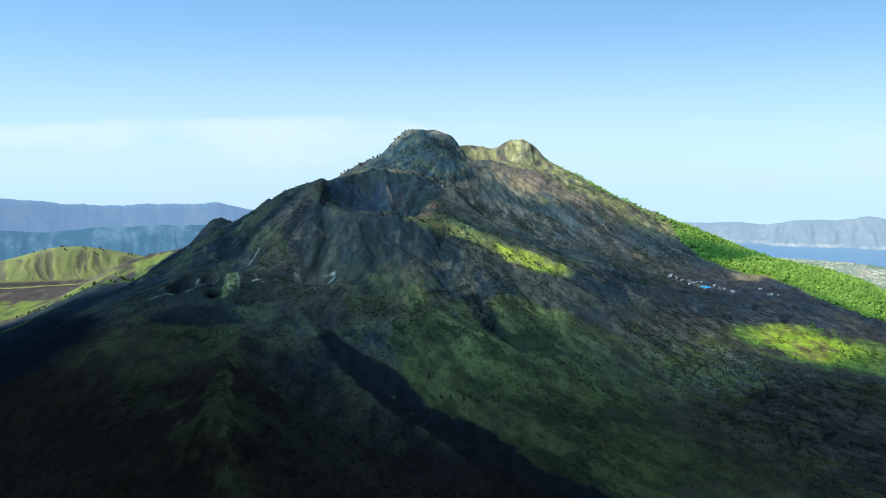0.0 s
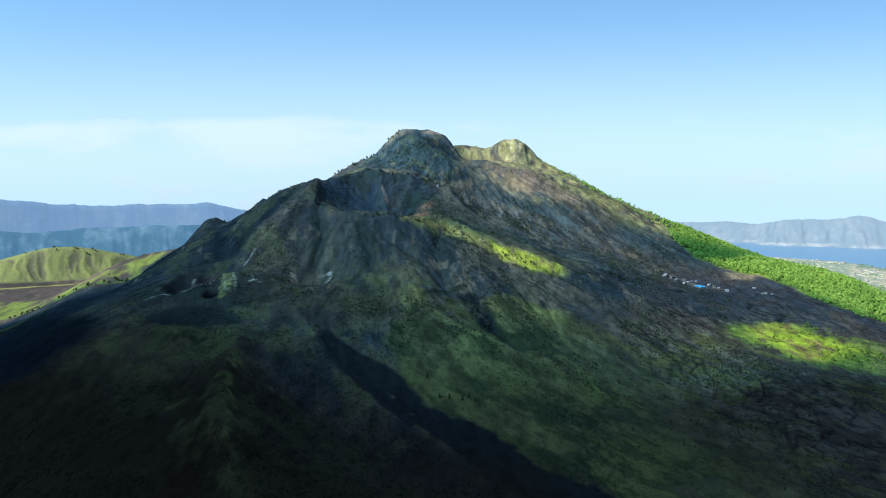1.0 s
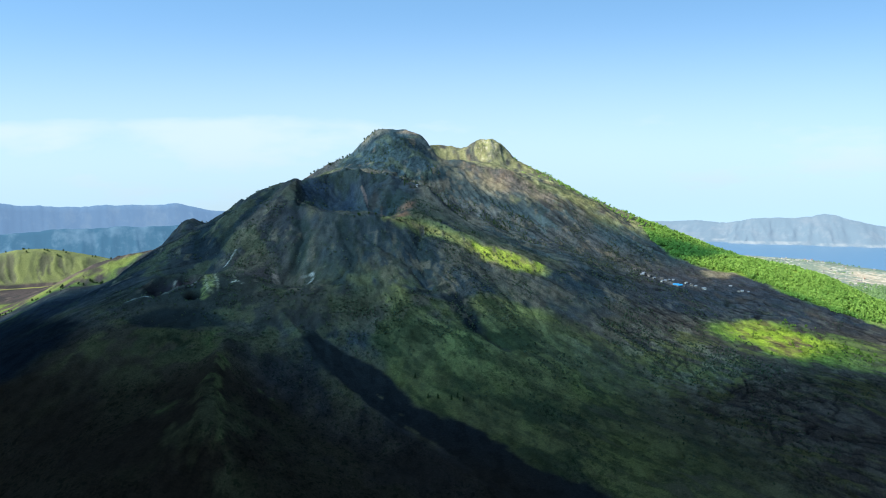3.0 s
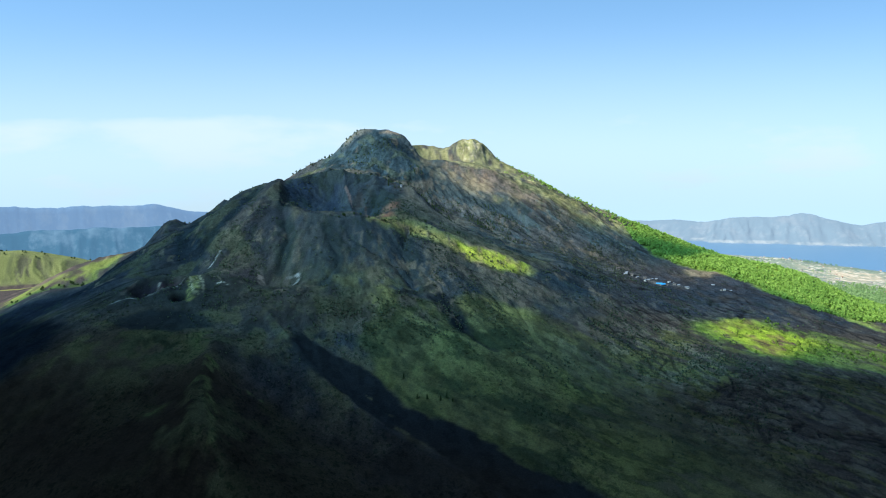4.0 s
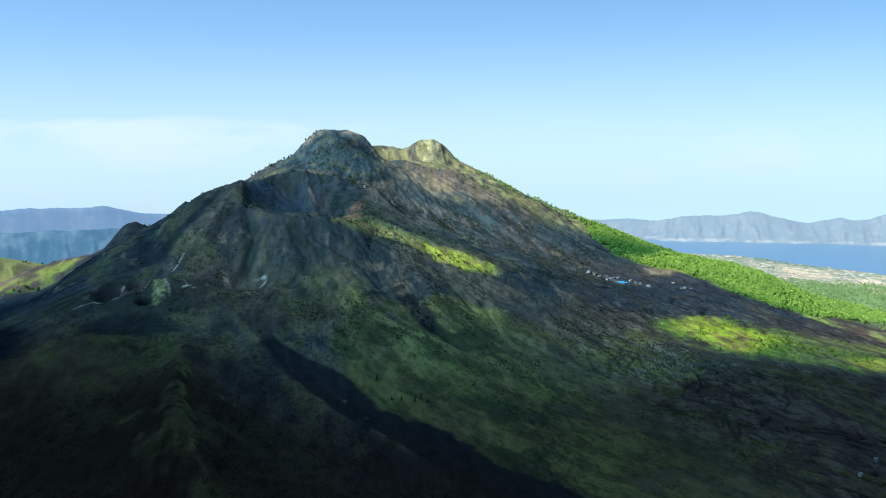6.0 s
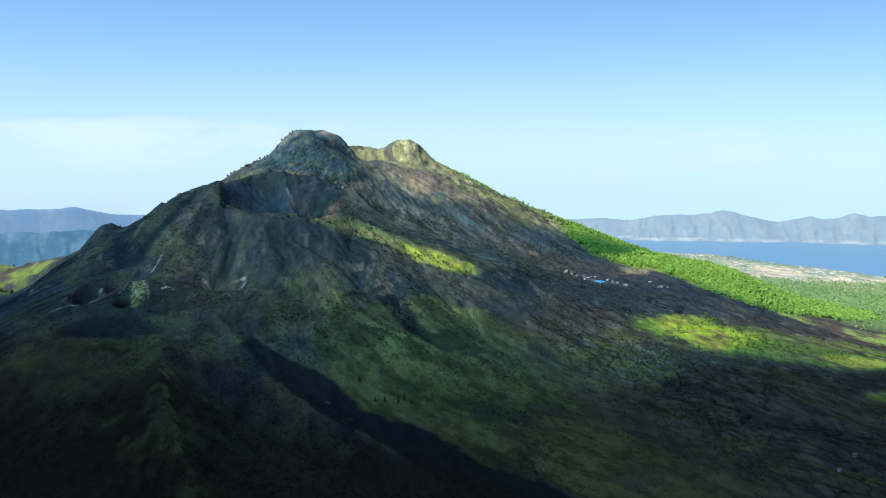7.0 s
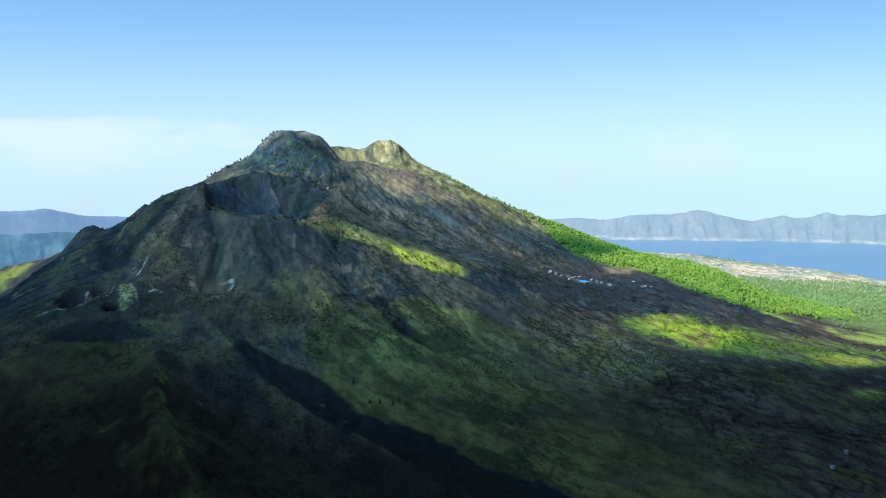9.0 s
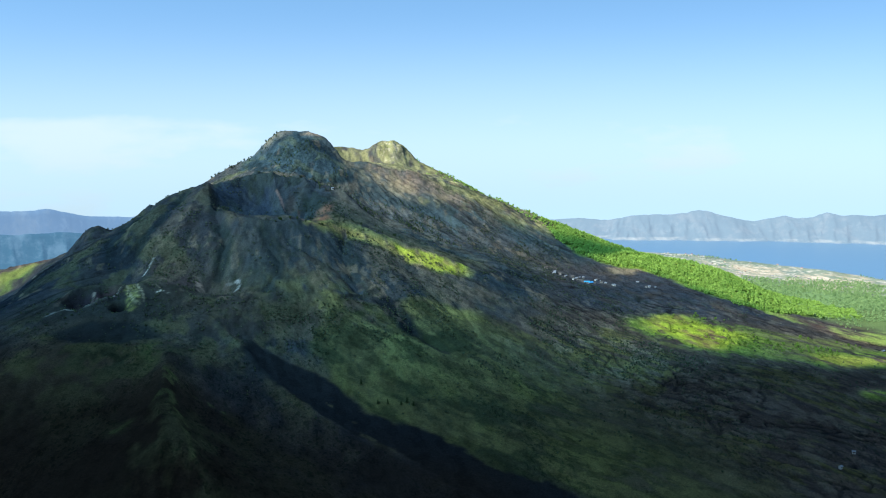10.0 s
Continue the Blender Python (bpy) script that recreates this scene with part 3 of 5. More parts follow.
    c = blend(c, (0.082, 0.076, 0.044), inside(x, y, [(-290, 1230), (-250, 1290), (-170, 1330), (-110, 1300), (-100, 1230), (-160, 1170), (-240, 1190)], 22, 20, 78) * smooth(-0.3, 0.25, n3 + 0.6 * n2) * 0.7)
    # dark beds and paler ribs: shading of the relief painted into the colour
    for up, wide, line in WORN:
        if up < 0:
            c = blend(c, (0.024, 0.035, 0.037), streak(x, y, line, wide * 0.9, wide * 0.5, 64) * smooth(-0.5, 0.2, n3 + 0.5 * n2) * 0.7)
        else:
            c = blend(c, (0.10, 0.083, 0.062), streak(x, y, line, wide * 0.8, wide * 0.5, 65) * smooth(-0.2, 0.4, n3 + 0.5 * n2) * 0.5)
    # shoulder crater: ash with painted blue-black shade, pink scar, red soil at its lip
    bowl_in = inside(x, y, [(-218, 1750), (-200, 1690), (-165, 1625), (-110, 1615), (-60, 1650), (-20, 1730), (10, 1790), (-20, 1850), (-100, 1880), (-200, 1820)], 10, 12, 27)
    c = blend(c, (0.044, 0.060, 0.072), bowl_in * 0.9)
    c = blend(c, (0.025, 0.038, 0.058), bowl_in * inside(x, y, [(-215, 1760), (-170, 1800), (-118, 1790), (-108, 1750), (-116, 1690), (-150, 1640), (-200, 1680)], 9, 10, 66) * smooth(-0.6, 0.2, n3) * 0.9)
    c = blend(c, (0.060, 0.052, 0.046), bowl_in * smooth(0.1, 0.4, n3 + 0.5 * n2 + 0.5 * streaks) * smooth(-120, -80, x) * 0.6)
    c = blend(c, (0.026, 0.040, 0.034), bowl_in * smooth(0.0, 0.3, fbm(x, 0.6 * y, 36, 3, 67)) * 0.6)
    c = blend(c, (0.058, 0.068, 0.066), bowl_in * streak(x, y, [(-60, 1840), (-50, 1780), (-72, 1715)], 9, 10, 77) * 0.6)
    c = blend(c, (0.22, 0.15, 0.13), streak(x, y, [(-106, 1757), (-99, 1740), (-95, 1720), (-89, 1698)], 2.2, 3, 21) * 0.8)
    c = blend(c, (0.13, 0.085, 0.07), streak(x, y, [(-68, 1720), (-70, 1660), (-66, 1600)], 2.0, 3, 68) * 0.6)
    c = blend(c, (0.10, 0.066, 0.055), bump(x, y, -80, 1680, 1, 26, 40) * smooth(-0.2, 0.3, n3) * 0.6)
    c = blend(c, RED, inside(x, y, [(-56, 1590), (-46, 1650), (-34, 1697), (-8, 1728), (-6, 1700), (-20, 1640), (-32, 1592)], 10, 8, 20) * smooth(-0.5, 0.2, n3) * 0.8)
    c = blend(c, (0.17, 0.155, 0.06), streak(x, y, [(-62, 1584), (-52, 1618), (-40, 1640)], 7, 5, 69) * smooth(-0.4, 0.2, n3) * 0.7)
    # green apron and the black ash flow beside it
    ap = inside(x, y, APRON, 13, 20, 3)
    c = blend(c, OLIVE, ap * 0.9)
    c = blend(c, GRASS, ap * smooth(-0.45, 0.4, n2 + 0.5 * flow + 0.3 * n3) * smooth(420, 220, x) * 0.9)
    c = blend(c, (0.034, 0.040, 0.021), ap * smooth(0.08, 0.2, flow + 0.3 * n4) * 0.6)
    c = blend(c, (0.150, 0.140, 0.056), ap * smooth(0.08, 0.2, -flow + 0.3 * n3) * 0.5)
    c = blend(c, (0.155, 0.158, 0.060), ap * bump(x, y, 20, 1235, 1, 85, 120, 0, 3) * smooth(-0.3, 0.3, n2 + 0.3 * n3) * 0.7)
    c = blend(c, (0.034, 0.046, 0.024), ap * smooth(0.1, 0.35, fbm(x, y, 65, 4, 131) + 0.3 * flow) * 0.75)
    c = blend(c, (0.030, 0.044, 0.024), np.clip(bump(x, y, 275, 1272, 1, 40, 45) + bump(x, y, 140, 1130, 1, 30, 24) + bump(x, y, 328, 1000, 1, 36, 34) + bump(x, y, 62, 1170, 1, 22, 24), 0, 1) * smooth(-0.4, 0.2, n3) * 0.85)
    c = blend(c, (0.12, 0.10, 0.066), ap * smooth(0.15, 0.5, flow - 0.5 * n2) * smooth(80, 300, x) * 0.6)
    c = blend(c, (0.036, 0.044, 0.028), ap * creases * smooth(-60, 120, x) * 0.6)
    c = blend(c, (0.072, 0.060, 0.048), inside(x, y, [(-20, 1386), (10, 1402), (36, 1376), (44, 1332), (16, 1318), (-14, 1345)], 7, 8, 70) * smooth(-0.5, 0.2, n3) * 0.85)
    c = blend(c, (0.030, 0.036, 0.034), streak(x, y, [(-44, 1386), (-20, 1391), (10, 1414), (38, 1434)], 4, 6, 71) * smooth(-0.4, 0.1, n3) * 0.8)
    c = blend(c, CINDER, inside(x, y, [(-92, 1290), (-70, 1350), (-52, 1372), (-62, 1310), (-72, 1250), (-84, 1215)], 8, 10, 40) * smooth(-0.2, 0.2, n3) * 0.8)
    c = blend(c, (0.015, 0.020, 0.025), inside(x, y, [(28, 1408), (46, 1424), (68, 1410), (84, 1367), (86, 1322), (70, 1300), (52, 1338)], 6, 8, 7) * 0.95)
    c = blend(c, (0.074, 0.066, 0.044), inside(x, y, [(-170, 1240), (-120, 1320), (-66, 1385), (-76, 1262), (-66, 1190), (-110, 1196)], 14, 16, 87) * smooth(-0.4, 0.2, n3 + 0.5 * n2) * 0.7)
    c = blend(c, (0.034, 0.036, 0.030), streak(x, y, [(76, 1322), (90, 1290), (112, 1268)], 5, 6, 72) * 0.7)
    c = blend(c, ASH, inside(x, y, BLACK_STRIP, 4, 11, 6))
    c = blend(c, CINDER, streak(x, y, [(-205, 1165), (-140, 1085), (-40, 1010), (30, 940)], 12, 9, 8) * 0.15)
    c = blend(c, (0.10, 0.09, 0.05), streak(x, y, [(-63, 1116), (-52, 1089), (-39, 1079), (-35, 1062), (-37, 1046), (-20, 1029)], 3, 5, 9) * smooth(-0.3, 0.2, n4 + n3) * 0.8)
    c = blend(c, (0.075, 0.066, 0.052), streak(x, y, [(-148, 1140), (-121, 1111), (-98, 1082), (-67, 1043), (-30, 1007), (-4, 998)], 3, 5, 53) * smooth(-0.4, 0.1, n3) * 0.8)
    # near spur and western foot: dark ash, the lower view's darkening painted in
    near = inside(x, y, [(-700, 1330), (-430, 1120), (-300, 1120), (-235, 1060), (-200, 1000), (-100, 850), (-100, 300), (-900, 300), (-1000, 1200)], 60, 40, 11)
    c = blend(c, NEAR_DARK, near * (0.8 + 0.2 * smooth(0.3, -0.3, n2)))
    c = blend(c, NEAR_DARK, smooth(1080, 940, y + 0.35 * x) * smooth(200, 60, x) * 0.8)
    c = blend(c, NEAR_DARK, inside(x, y, [(-240, 1190), (-180, 1215), (-146, 1156), (-107, 1116), (-69, 1074), (-14, 1018), (30, 960), (90, 860), (200, 700), (-100, 700), (-235, 1000)], 8, 8, 51) * 0.25)
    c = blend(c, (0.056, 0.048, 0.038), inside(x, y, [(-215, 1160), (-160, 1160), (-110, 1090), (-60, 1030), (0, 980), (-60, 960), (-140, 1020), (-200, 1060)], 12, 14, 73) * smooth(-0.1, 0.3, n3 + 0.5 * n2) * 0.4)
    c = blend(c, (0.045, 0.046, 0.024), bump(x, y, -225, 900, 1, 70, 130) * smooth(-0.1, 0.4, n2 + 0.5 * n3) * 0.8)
    # valley beyond the spur, its blue shade put into the colour
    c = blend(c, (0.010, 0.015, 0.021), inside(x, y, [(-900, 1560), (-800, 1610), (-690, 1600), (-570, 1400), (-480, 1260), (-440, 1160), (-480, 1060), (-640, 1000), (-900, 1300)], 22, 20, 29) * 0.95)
    cone = inside(x, y, [(-500, 1000), (-470, 1040), (-437, 1150), (-420, 1230), (-370, 1270), (-300, 1215), (-250, 1210), (-225, 1150), (-235, 960), (-300, 930), (-420, 950)], 40, 25, 41)
    cone = cone * (0.1 + 0.9 * smooth(980, 1120, y + 0.15 * (x + 300)))
    c = blend(c, (0.082, 0.068, 0.044), cone * 0.85)
    c = blend(c, (0.105, 0.108, 0.044), cone * smooth(-0.1, 0.35, n2 + 0.5 * n3) * 0.7)
    c = blend(c, (0.026, 0.036, 0.022), bump(x, y, -315, 1130, 1, 50, 45) * smooth(-0.2, 0.2, n3 + 0.4 * n2) * 0.9)
    c = blend(c, (0.080, 0.098, 0.036), inside(x, y, [(-292, 1205), (-262, 1195), (-246, 1110), (-258, 1080), (-280, 1130)], 8, 10, 42) * smooth(-0.3, 0.2, n3) * 0.8)
    c = blend(c, ASH, inside(x, y, [(-262, 1185), (-235, 1195), (-220, 1120), (-238, 1085), (-250, 1110)], 8, 8, 43) * 0.5)
    c = blend(c, (0.092, 0.098, 0.040), streak(x, y, [(-242, 1050), (-236, 1007), (-228, 952), (-212, 880), (-200, 815)], 6, 7, 12) * smooth(-0.5, 0.1, n3 + n4) * 0.85)
    c = blend(c, (0.075, 0.088, 0.034), np.maximum(streak(x, y, [(-238, 985), (-258, 955), (-280, 925)], 5, 6, 80), streak(x, y, [(-236, 1050), (-216, 1044), (-185, 1040)], 5, 6, 81)) * smooth(-0.4, 0.2, n3) * 0.8)
    c = blend(c, (0.062, 0.058, 0.030), inside(x, y, [(-240, 950), (-212, 940), (-180, 820), (-170, 760), (-240, 760), (-262, 860)], 14, 14, 82) * smooth(-0.2, 0.3, n3 + 0.5 * n2) * 0.7)
    # crater: purple pit and black hole with shade painted in, pale and yellow-green rock
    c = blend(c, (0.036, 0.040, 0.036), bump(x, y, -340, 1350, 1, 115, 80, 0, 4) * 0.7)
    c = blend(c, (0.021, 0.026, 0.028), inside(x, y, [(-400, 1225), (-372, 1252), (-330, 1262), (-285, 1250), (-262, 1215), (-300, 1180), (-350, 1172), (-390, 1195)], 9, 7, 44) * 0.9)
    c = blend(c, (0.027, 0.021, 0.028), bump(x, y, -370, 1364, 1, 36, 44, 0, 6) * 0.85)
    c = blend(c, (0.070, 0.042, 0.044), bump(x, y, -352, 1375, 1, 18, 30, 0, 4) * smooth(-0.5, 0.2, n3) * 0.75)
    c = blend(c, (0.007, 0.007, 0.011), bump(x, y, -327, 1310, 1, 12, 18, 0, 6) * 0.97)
    grit, chip = 0.3 + 0.7 * smooth(-0.1, 0.2, fbm(x, y, 8, 3, 109)), smooth(0.05, 0.25, fbm(x, y, 6, 3, 111))
    c = blend(c, (0.20, 0.19, 0.06), inside(x, y, [(-322, 1305), (-308, 1285), (-302, 1300), (-302, 1340), (-309, 1372), (-324, 1386), (-330, 1370), (-318, 1340)], 4, 5, 14) * grit * 0.7)
    c = blend(c, (0.34, 0.29, 0.17), inside(x, y, [(-304, 1295), (-297, 1320), (-302, 1355), (-320, 1388), (-326, 1380), (-310, 1345)], 4, 5, 30) * chip * 0.5)
    c = blend(c, (0.20, 0.19, 0.16), streak(x, y, [(-374, 1314), (-350, 1330), (-343, 1360), (-330, 1384)], 2.4, 2, 31) * grit * 0.6)
    for line in ([(-374, 1335), (-371, 1360), (-372, 1392)], [(-366, 1345), (-365, 1372)], [(-379, 1330), (-372, 1326), (-364, 1330)]):
        c = blend(c, (0.24, 0.19, 0.15), streak(x, y, line, 1.9, 3, 84) * grit * 0.65)
    for line in ([(-338, 1392), (-334, 1408), (-322, 1410), (-312, 1396)], [(-316, 1390), (-306, 1372), (-300, 1345), (-296, 1318)], [(-326, 1384), (-318, 1350), (-306, 1308)], [(-300, 1392), (-289, 1400), (-282, 1386)]):
        c = blend(c, (0.34, 0.29, 0.19), streak(x, y, line, 1.7, 3, 85) * grit * 0.65)
    c = blend(c, (0.10, 0.082, 0.066), streak(x, y, [(-412, 1335), (-405, 1398), (-384, 1428), (-352, 1424), (-338, 1410)], 2.6, 2, 86) * 0.7)
    c = blend(c, (0.36, 0.33, 0.28), streak(x, y, [(-409, 1305), (-398, 1318), (-386, 1311)], 1.7, 1.5, 15) * grit * 0.8)
    c = blend(c, (0.2, 0.2, 0.18), streak(x, y, [(-418, 1298), (-411, 1310)], 3, 2, 15) * 0.6)
    c = blend(c, PALE, streak(x, y, [(-287, 1362), (-279, 1375), (-270, 1368)], 3, 3, 32) * chip * 0.8)
    c = blend(c, (0.19, 0.145, 0.12), streak(x, y, [(-233, 1458), (-227, 1438), (-221, 1416)], 5, 5, 17) * grit * 0.8)
    c = blend(c, (0.24, 0.24, 0.23), streak(x, y, [(-189, 1450), (-174, 1451), (-171, 1442), (-178, 1424)], 2.5, 2, 18) * grit * 0.9)
    c = blend(c, (0.36, 0.35, 0.33), streak(x, y, [(-302, 1512), (-309, 1490), (-315, 1478)], 1.3, 1.5, 19) * grit * 0.8)
    # lit ridge, meadows and woods of the east; their sunlit grass is painted brighter
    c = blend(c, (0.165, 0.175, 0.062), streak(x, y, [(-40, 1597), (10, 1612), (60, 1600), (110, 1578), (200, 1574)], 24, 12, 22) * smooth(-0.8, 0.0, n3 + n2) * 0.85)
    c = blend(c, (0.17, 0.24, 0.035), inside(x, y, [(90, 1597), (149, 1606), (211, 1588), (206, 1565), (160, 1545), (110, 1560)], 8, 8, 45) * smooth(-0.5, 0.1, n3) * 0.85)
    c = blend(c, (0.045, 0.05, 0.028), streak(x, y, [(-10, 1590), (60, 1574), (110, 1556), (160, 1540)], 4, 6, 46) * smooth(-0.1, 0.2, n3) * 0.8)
    low = smooth(175, 145, z) * smooth(230, 420, x + 0.35 * (y - 1100))
    c = blend(c, (0.086, 0.063, 0.048), low * 0.85)
    # lava in shadow below the wood, its blue shade put into the colour
    c = blend(c, (0.038, 0.047, 0.060), low * smooth(1480, 1600, y + 0.1 * (x - 500)) * smooth(-0.9, 0.1, n2 + 0.5 * n3) * 0.92)
    c = blend(c, (0.112, 0.102, 0.036), smooth(1640, 1480, y) * low * smooth(0.05, 0.25, n1 + 0.6 * flow + 0.3 * n3) * 0.75)
    c = blend(c, (0.145, 0.120, 0.090), smooth(1720, 1500, y) * low * smooth(0.12, 0.3, n3 - 0.5 * flow) * 0.5)
    c = blend(c, (0.036, 0.032, 0.034), low * smooth(0.10, 0.30, thread + 0.4 * flow) * 0.6)
    c = blend(c, (0.013, 0.012, 0.014), low * creases * 0.9)
    c = blend(c, (0.035, 0.035, 0.036), streak(x, y, [(268, 1500), (285, 1450), (295, 1416), (314, 1400), (350, 1360)], 4, 6, 47) * 0.8)
    c = blend(c, STRAW, inside(x, y, [(598, 1900), (640, 1898), (672, 1880), (628, 1848), (596, 1856)], 10, 8, 26) * 0.7)
    c = blend(c, (0.15, 0.13, 0.11), bump(x, y, 505, 1790, 1, 55, 18, -25, 4) * smooth(-0.3, 0.3, n3) * 0.6)
    # sunlit patch and strips: brighter grass painted under the gaps in the cloud
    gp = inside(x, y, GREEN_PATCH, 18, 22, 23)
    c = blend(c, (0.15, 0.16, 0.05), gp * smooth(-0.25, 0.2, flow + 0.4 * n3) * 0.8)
    c = blend(c, LIT_GRASS, gp * bump(x, y, 575, 1435, 1, 125, 120, -25, 3) * smooth(-0.6, 0.1, n3 + 0.4 * n2) * 0.95)
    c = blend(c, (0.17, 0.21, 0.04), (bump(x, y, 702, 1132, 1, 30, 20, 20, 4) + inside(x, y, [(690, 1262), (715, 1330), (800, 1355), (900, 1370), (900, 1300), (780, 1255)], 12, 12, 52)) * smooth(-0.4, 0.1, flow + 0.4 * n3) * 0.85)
    c = blend(c, (0.16, 0.27, 0.035), inside(x, y, FOREST, 10, 14, 24) * 0.75)
    # contrast of the colours raised: pale ground paler, dark ground darker
    tone = np.clip(c.mean(1) / 0.062, 0.25, 1.5) ** (0.3 * smooth(1150, 1300, y) * smooth(600, 450, x) * smooth(-640, -560, x))
    c = c * tone[:, None]
    # runnels, shaded in the colour, and clumps of low scrub
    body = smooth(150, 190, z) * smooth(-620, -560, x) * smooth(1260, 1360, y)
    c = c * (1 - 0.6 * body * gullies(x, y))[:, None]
    clump = smooth(0.12, 0.42, fbm(x, 0.55 * y, 9, 3, 331)) * smooth(-0.3, 0.2, fbm(x, y, 90, 4, 333)) * smooth(1000, 1150, y + 0.3 * x) * (1 - inside(x, y, BLACK_STRIP, 6, 9, 6))
    c = blend(c, (0.030, 0.042, 0.026), clump * (1 - 0.5 * block) * smooth(900, 600, x) * 0.35)
    light = smooth(0.15, 0.45, fbm(x, 0.5 * y, 11, 3, 335)) * smooth(0.0, 0.3, fbm(x, y, 55, 4, 337))
    c = blend(c, DUSTY, light * body * (1 - bowl_in) * smooth(1240, 1340, y + 0.2 * x) * 0.5)
    speck = fbm(x, 0.5 * y, 9, 3, 107)
    c = c * (1 - 0.2 * smooth(0.1, 0.4, speck) + 0.12 * smooth(0.15, 0.45, -speck))[:, None]
    c = c * (1 + (0.4 + 0.6 * smooth(950, 1300, y)) * (0.12 * n3 + 0.2 * n4))[:, None]
    # meadow at the wood's edge, painted in a sunlit green
    meadow = inside(x, y, [(700, 1850), (735, 1740), (790, 1640), (832, 1562), (872, 1510), (931, 1426), (1100, 1400), (1400, 1450), (1400, 1700), (1150, 1720), (1000, 1560), (880, 1590), (800, 1680)], 16, 20, 33)
    c = blend(c, (0.21, 0.30, 0.075), meadow * smooth(-0.5, 0.2, n2 + 0.5 * n3) * 0.85)
    # farmland and hamlets by the lake
    farm = smooth(900, 1080, x + 0.1 * (y - 1800) + 60 * n1)
    c = blend(c, (0.105, 0.17, 0.065), farm * 0.9)
    cell = hashed(np.floor((x + 0.5 * y + 18 * n2) / 24), np.floor((y - 0.45 * x + 18 * n3) / 34), 9)
    east = smooth(2050, 2250, y + 0.2 * x - 200 + 120 * n1)
    # distant fields paled: haze put into the ground colour
    c = blend(c, (0.19, 0.24, 0.20), farm * east * 0.85)
    c = blend(c, (0.34, 0.32, 0.25), farm * east * smooth(0.45, 0.5, cell) * smooth(-0.3, 0.1, n1 + 0.4 * n2) * 0.7)
    c = blend(c, (0.13, 0.185, 0.165), farm * east * smooth(0.0, 0.25, n2 + 0.3 * n3) * 0.75)
    for seed, poly in ((48, [(1199, 2402), (1379, 2490), (1477, 2626), (1365, 2732), (1260, 2600)]), (74, [(1225, 2302), (1350, 2400), (1481, 2533), (1700, 2550), (1556, 2308), (1303, 2090), (1266, 2237)])):
        c = blend(c, (0.50, 0.42, 0.31), farm * inside(x, y, poly, 20, 25, seed) * smooth(-0.25, 0.25, n3 + 0.6 * n2) * 0.75)
    c = blend(c, (0.62, 0.58, 0.51), farm * east * smooth(0.3, 0.45, n4 + 0.6 * n3) * 0.6)
    c = blend(c, (0.11, 0.16, 0.12), farm * np.clip(bump(x, y, 1440, 2800, 1, 130, 60, -60) + bump(x, y, 1590, 2500, 1, 40, 70, -30), 0, 1) * 0.8)
    c = blend(c, (0.145, 0.25, 0.105), farm * inside(x, y, [(1135, 2287), (1250, 2230), (1300, 2060), (1420, 2040), (1243, 1830), (1105, 1853), (950, 1760), (1000, 2100)], 25, 25, 75) * 0.85)
    # western plain: grassy hill over bare lava
    west = np.maximum(smooth(-560, -620, x + 0.12 * (1700 - y)) * smooth(1640, 1720, y), smooth(-530, -580, x) * smooth(1780, 1850, y))
    c = blend(c, (0.052, 0.047, 0.047), west)
    c = blend(c, (0.115, 0.100, 0.082), west * smooth(0.05, 0.3, n3 + 0.6 * n2) * 0.6)
    c = blend(c, (0.030, 0.033, 0.034), west * smooth(0.1, 0.25, fbm(x, 0.5 * y, 40, 4, 79)) * 0.7)
    hz = hill(x, y)
    gul = ridged(x + 0.45 * y + 30 * fbm(x, y, 60, 3, 6), 0.3 * y, 44, 4, 4)
    on = west * smooth(5, 13, hz)
    c = blend(c, (0.155, 0.190, 0.075), on * 0.9)
    # shade of the hill's gullies put into the grass colour
    c = blend(c, (0.075, 0.082, 0.062), on * smooth(0.56, 0.40, gul + 0.2 * n3) * smooth(92, 70, hz) * 0.85)
    c = blend(c, (0.09, 0.11, 0.06), on * smooth(0.12, 0.35, n3 + 0.3 * n2) * 0.6)
    c = blend(c, (0.22, 0.24, 0.075), west * inside(x, y, [(-1200, 2080), (-1000, 2130), (-860, 2190), (-760, 2230), (-760, 2215), (-860, 2165), (-1000, 2105), (-1200, 2050)], 8, 10, 49) * 0.8)
    c = blend(c, (0.11, 0.16, 0.04), west * inside(x, y, [(-1100, 1500), (-830, 1600), (-800, 1736), (-763, 1756), (-700, 1746), (-639, 1785), (-560, 1840), (-540, 1880), (-564, 1905), (-638, 1870), (-701, 1845), (-796, 1900), (-887, 1950), (-1100, 1990)], 12, 18, 25) * smooth(-0.6, 0.2, n3 + 0.5 * n2) * 0.8)
    c = blend(c, (0.060, 0.070, 0.030), inside(x, y, [(-860, 1500), (-773, 1590), (-715, 1665), (-690, 1650), (-716, 1530)], 14, 12, 50) * smooth(-0.2, 0.3, n3 + n2) * 0.7)
    tufts = 0.25 + 0.75 * smooth(-0.15, 0.3, fbm(x, 0.7 * y, 85, 4, 201) + 0.5 * n2)
    tufts = tufts * (1 - inside(x, y, BLACK_STRIP, 6, 9, 6)) * (1 - 0.7 * bowl_in) * (1 - 0.8 * farm) * smooth(-620, -420, x) * (1 - 0.8 * bump(x, y, -345, 1345, 1, 90, 70, 0, 4))
    return np.concatenate([np.clip(c, 0.004, 0.9), np.clip(tufts, 0, 1)[:, None]], 1)


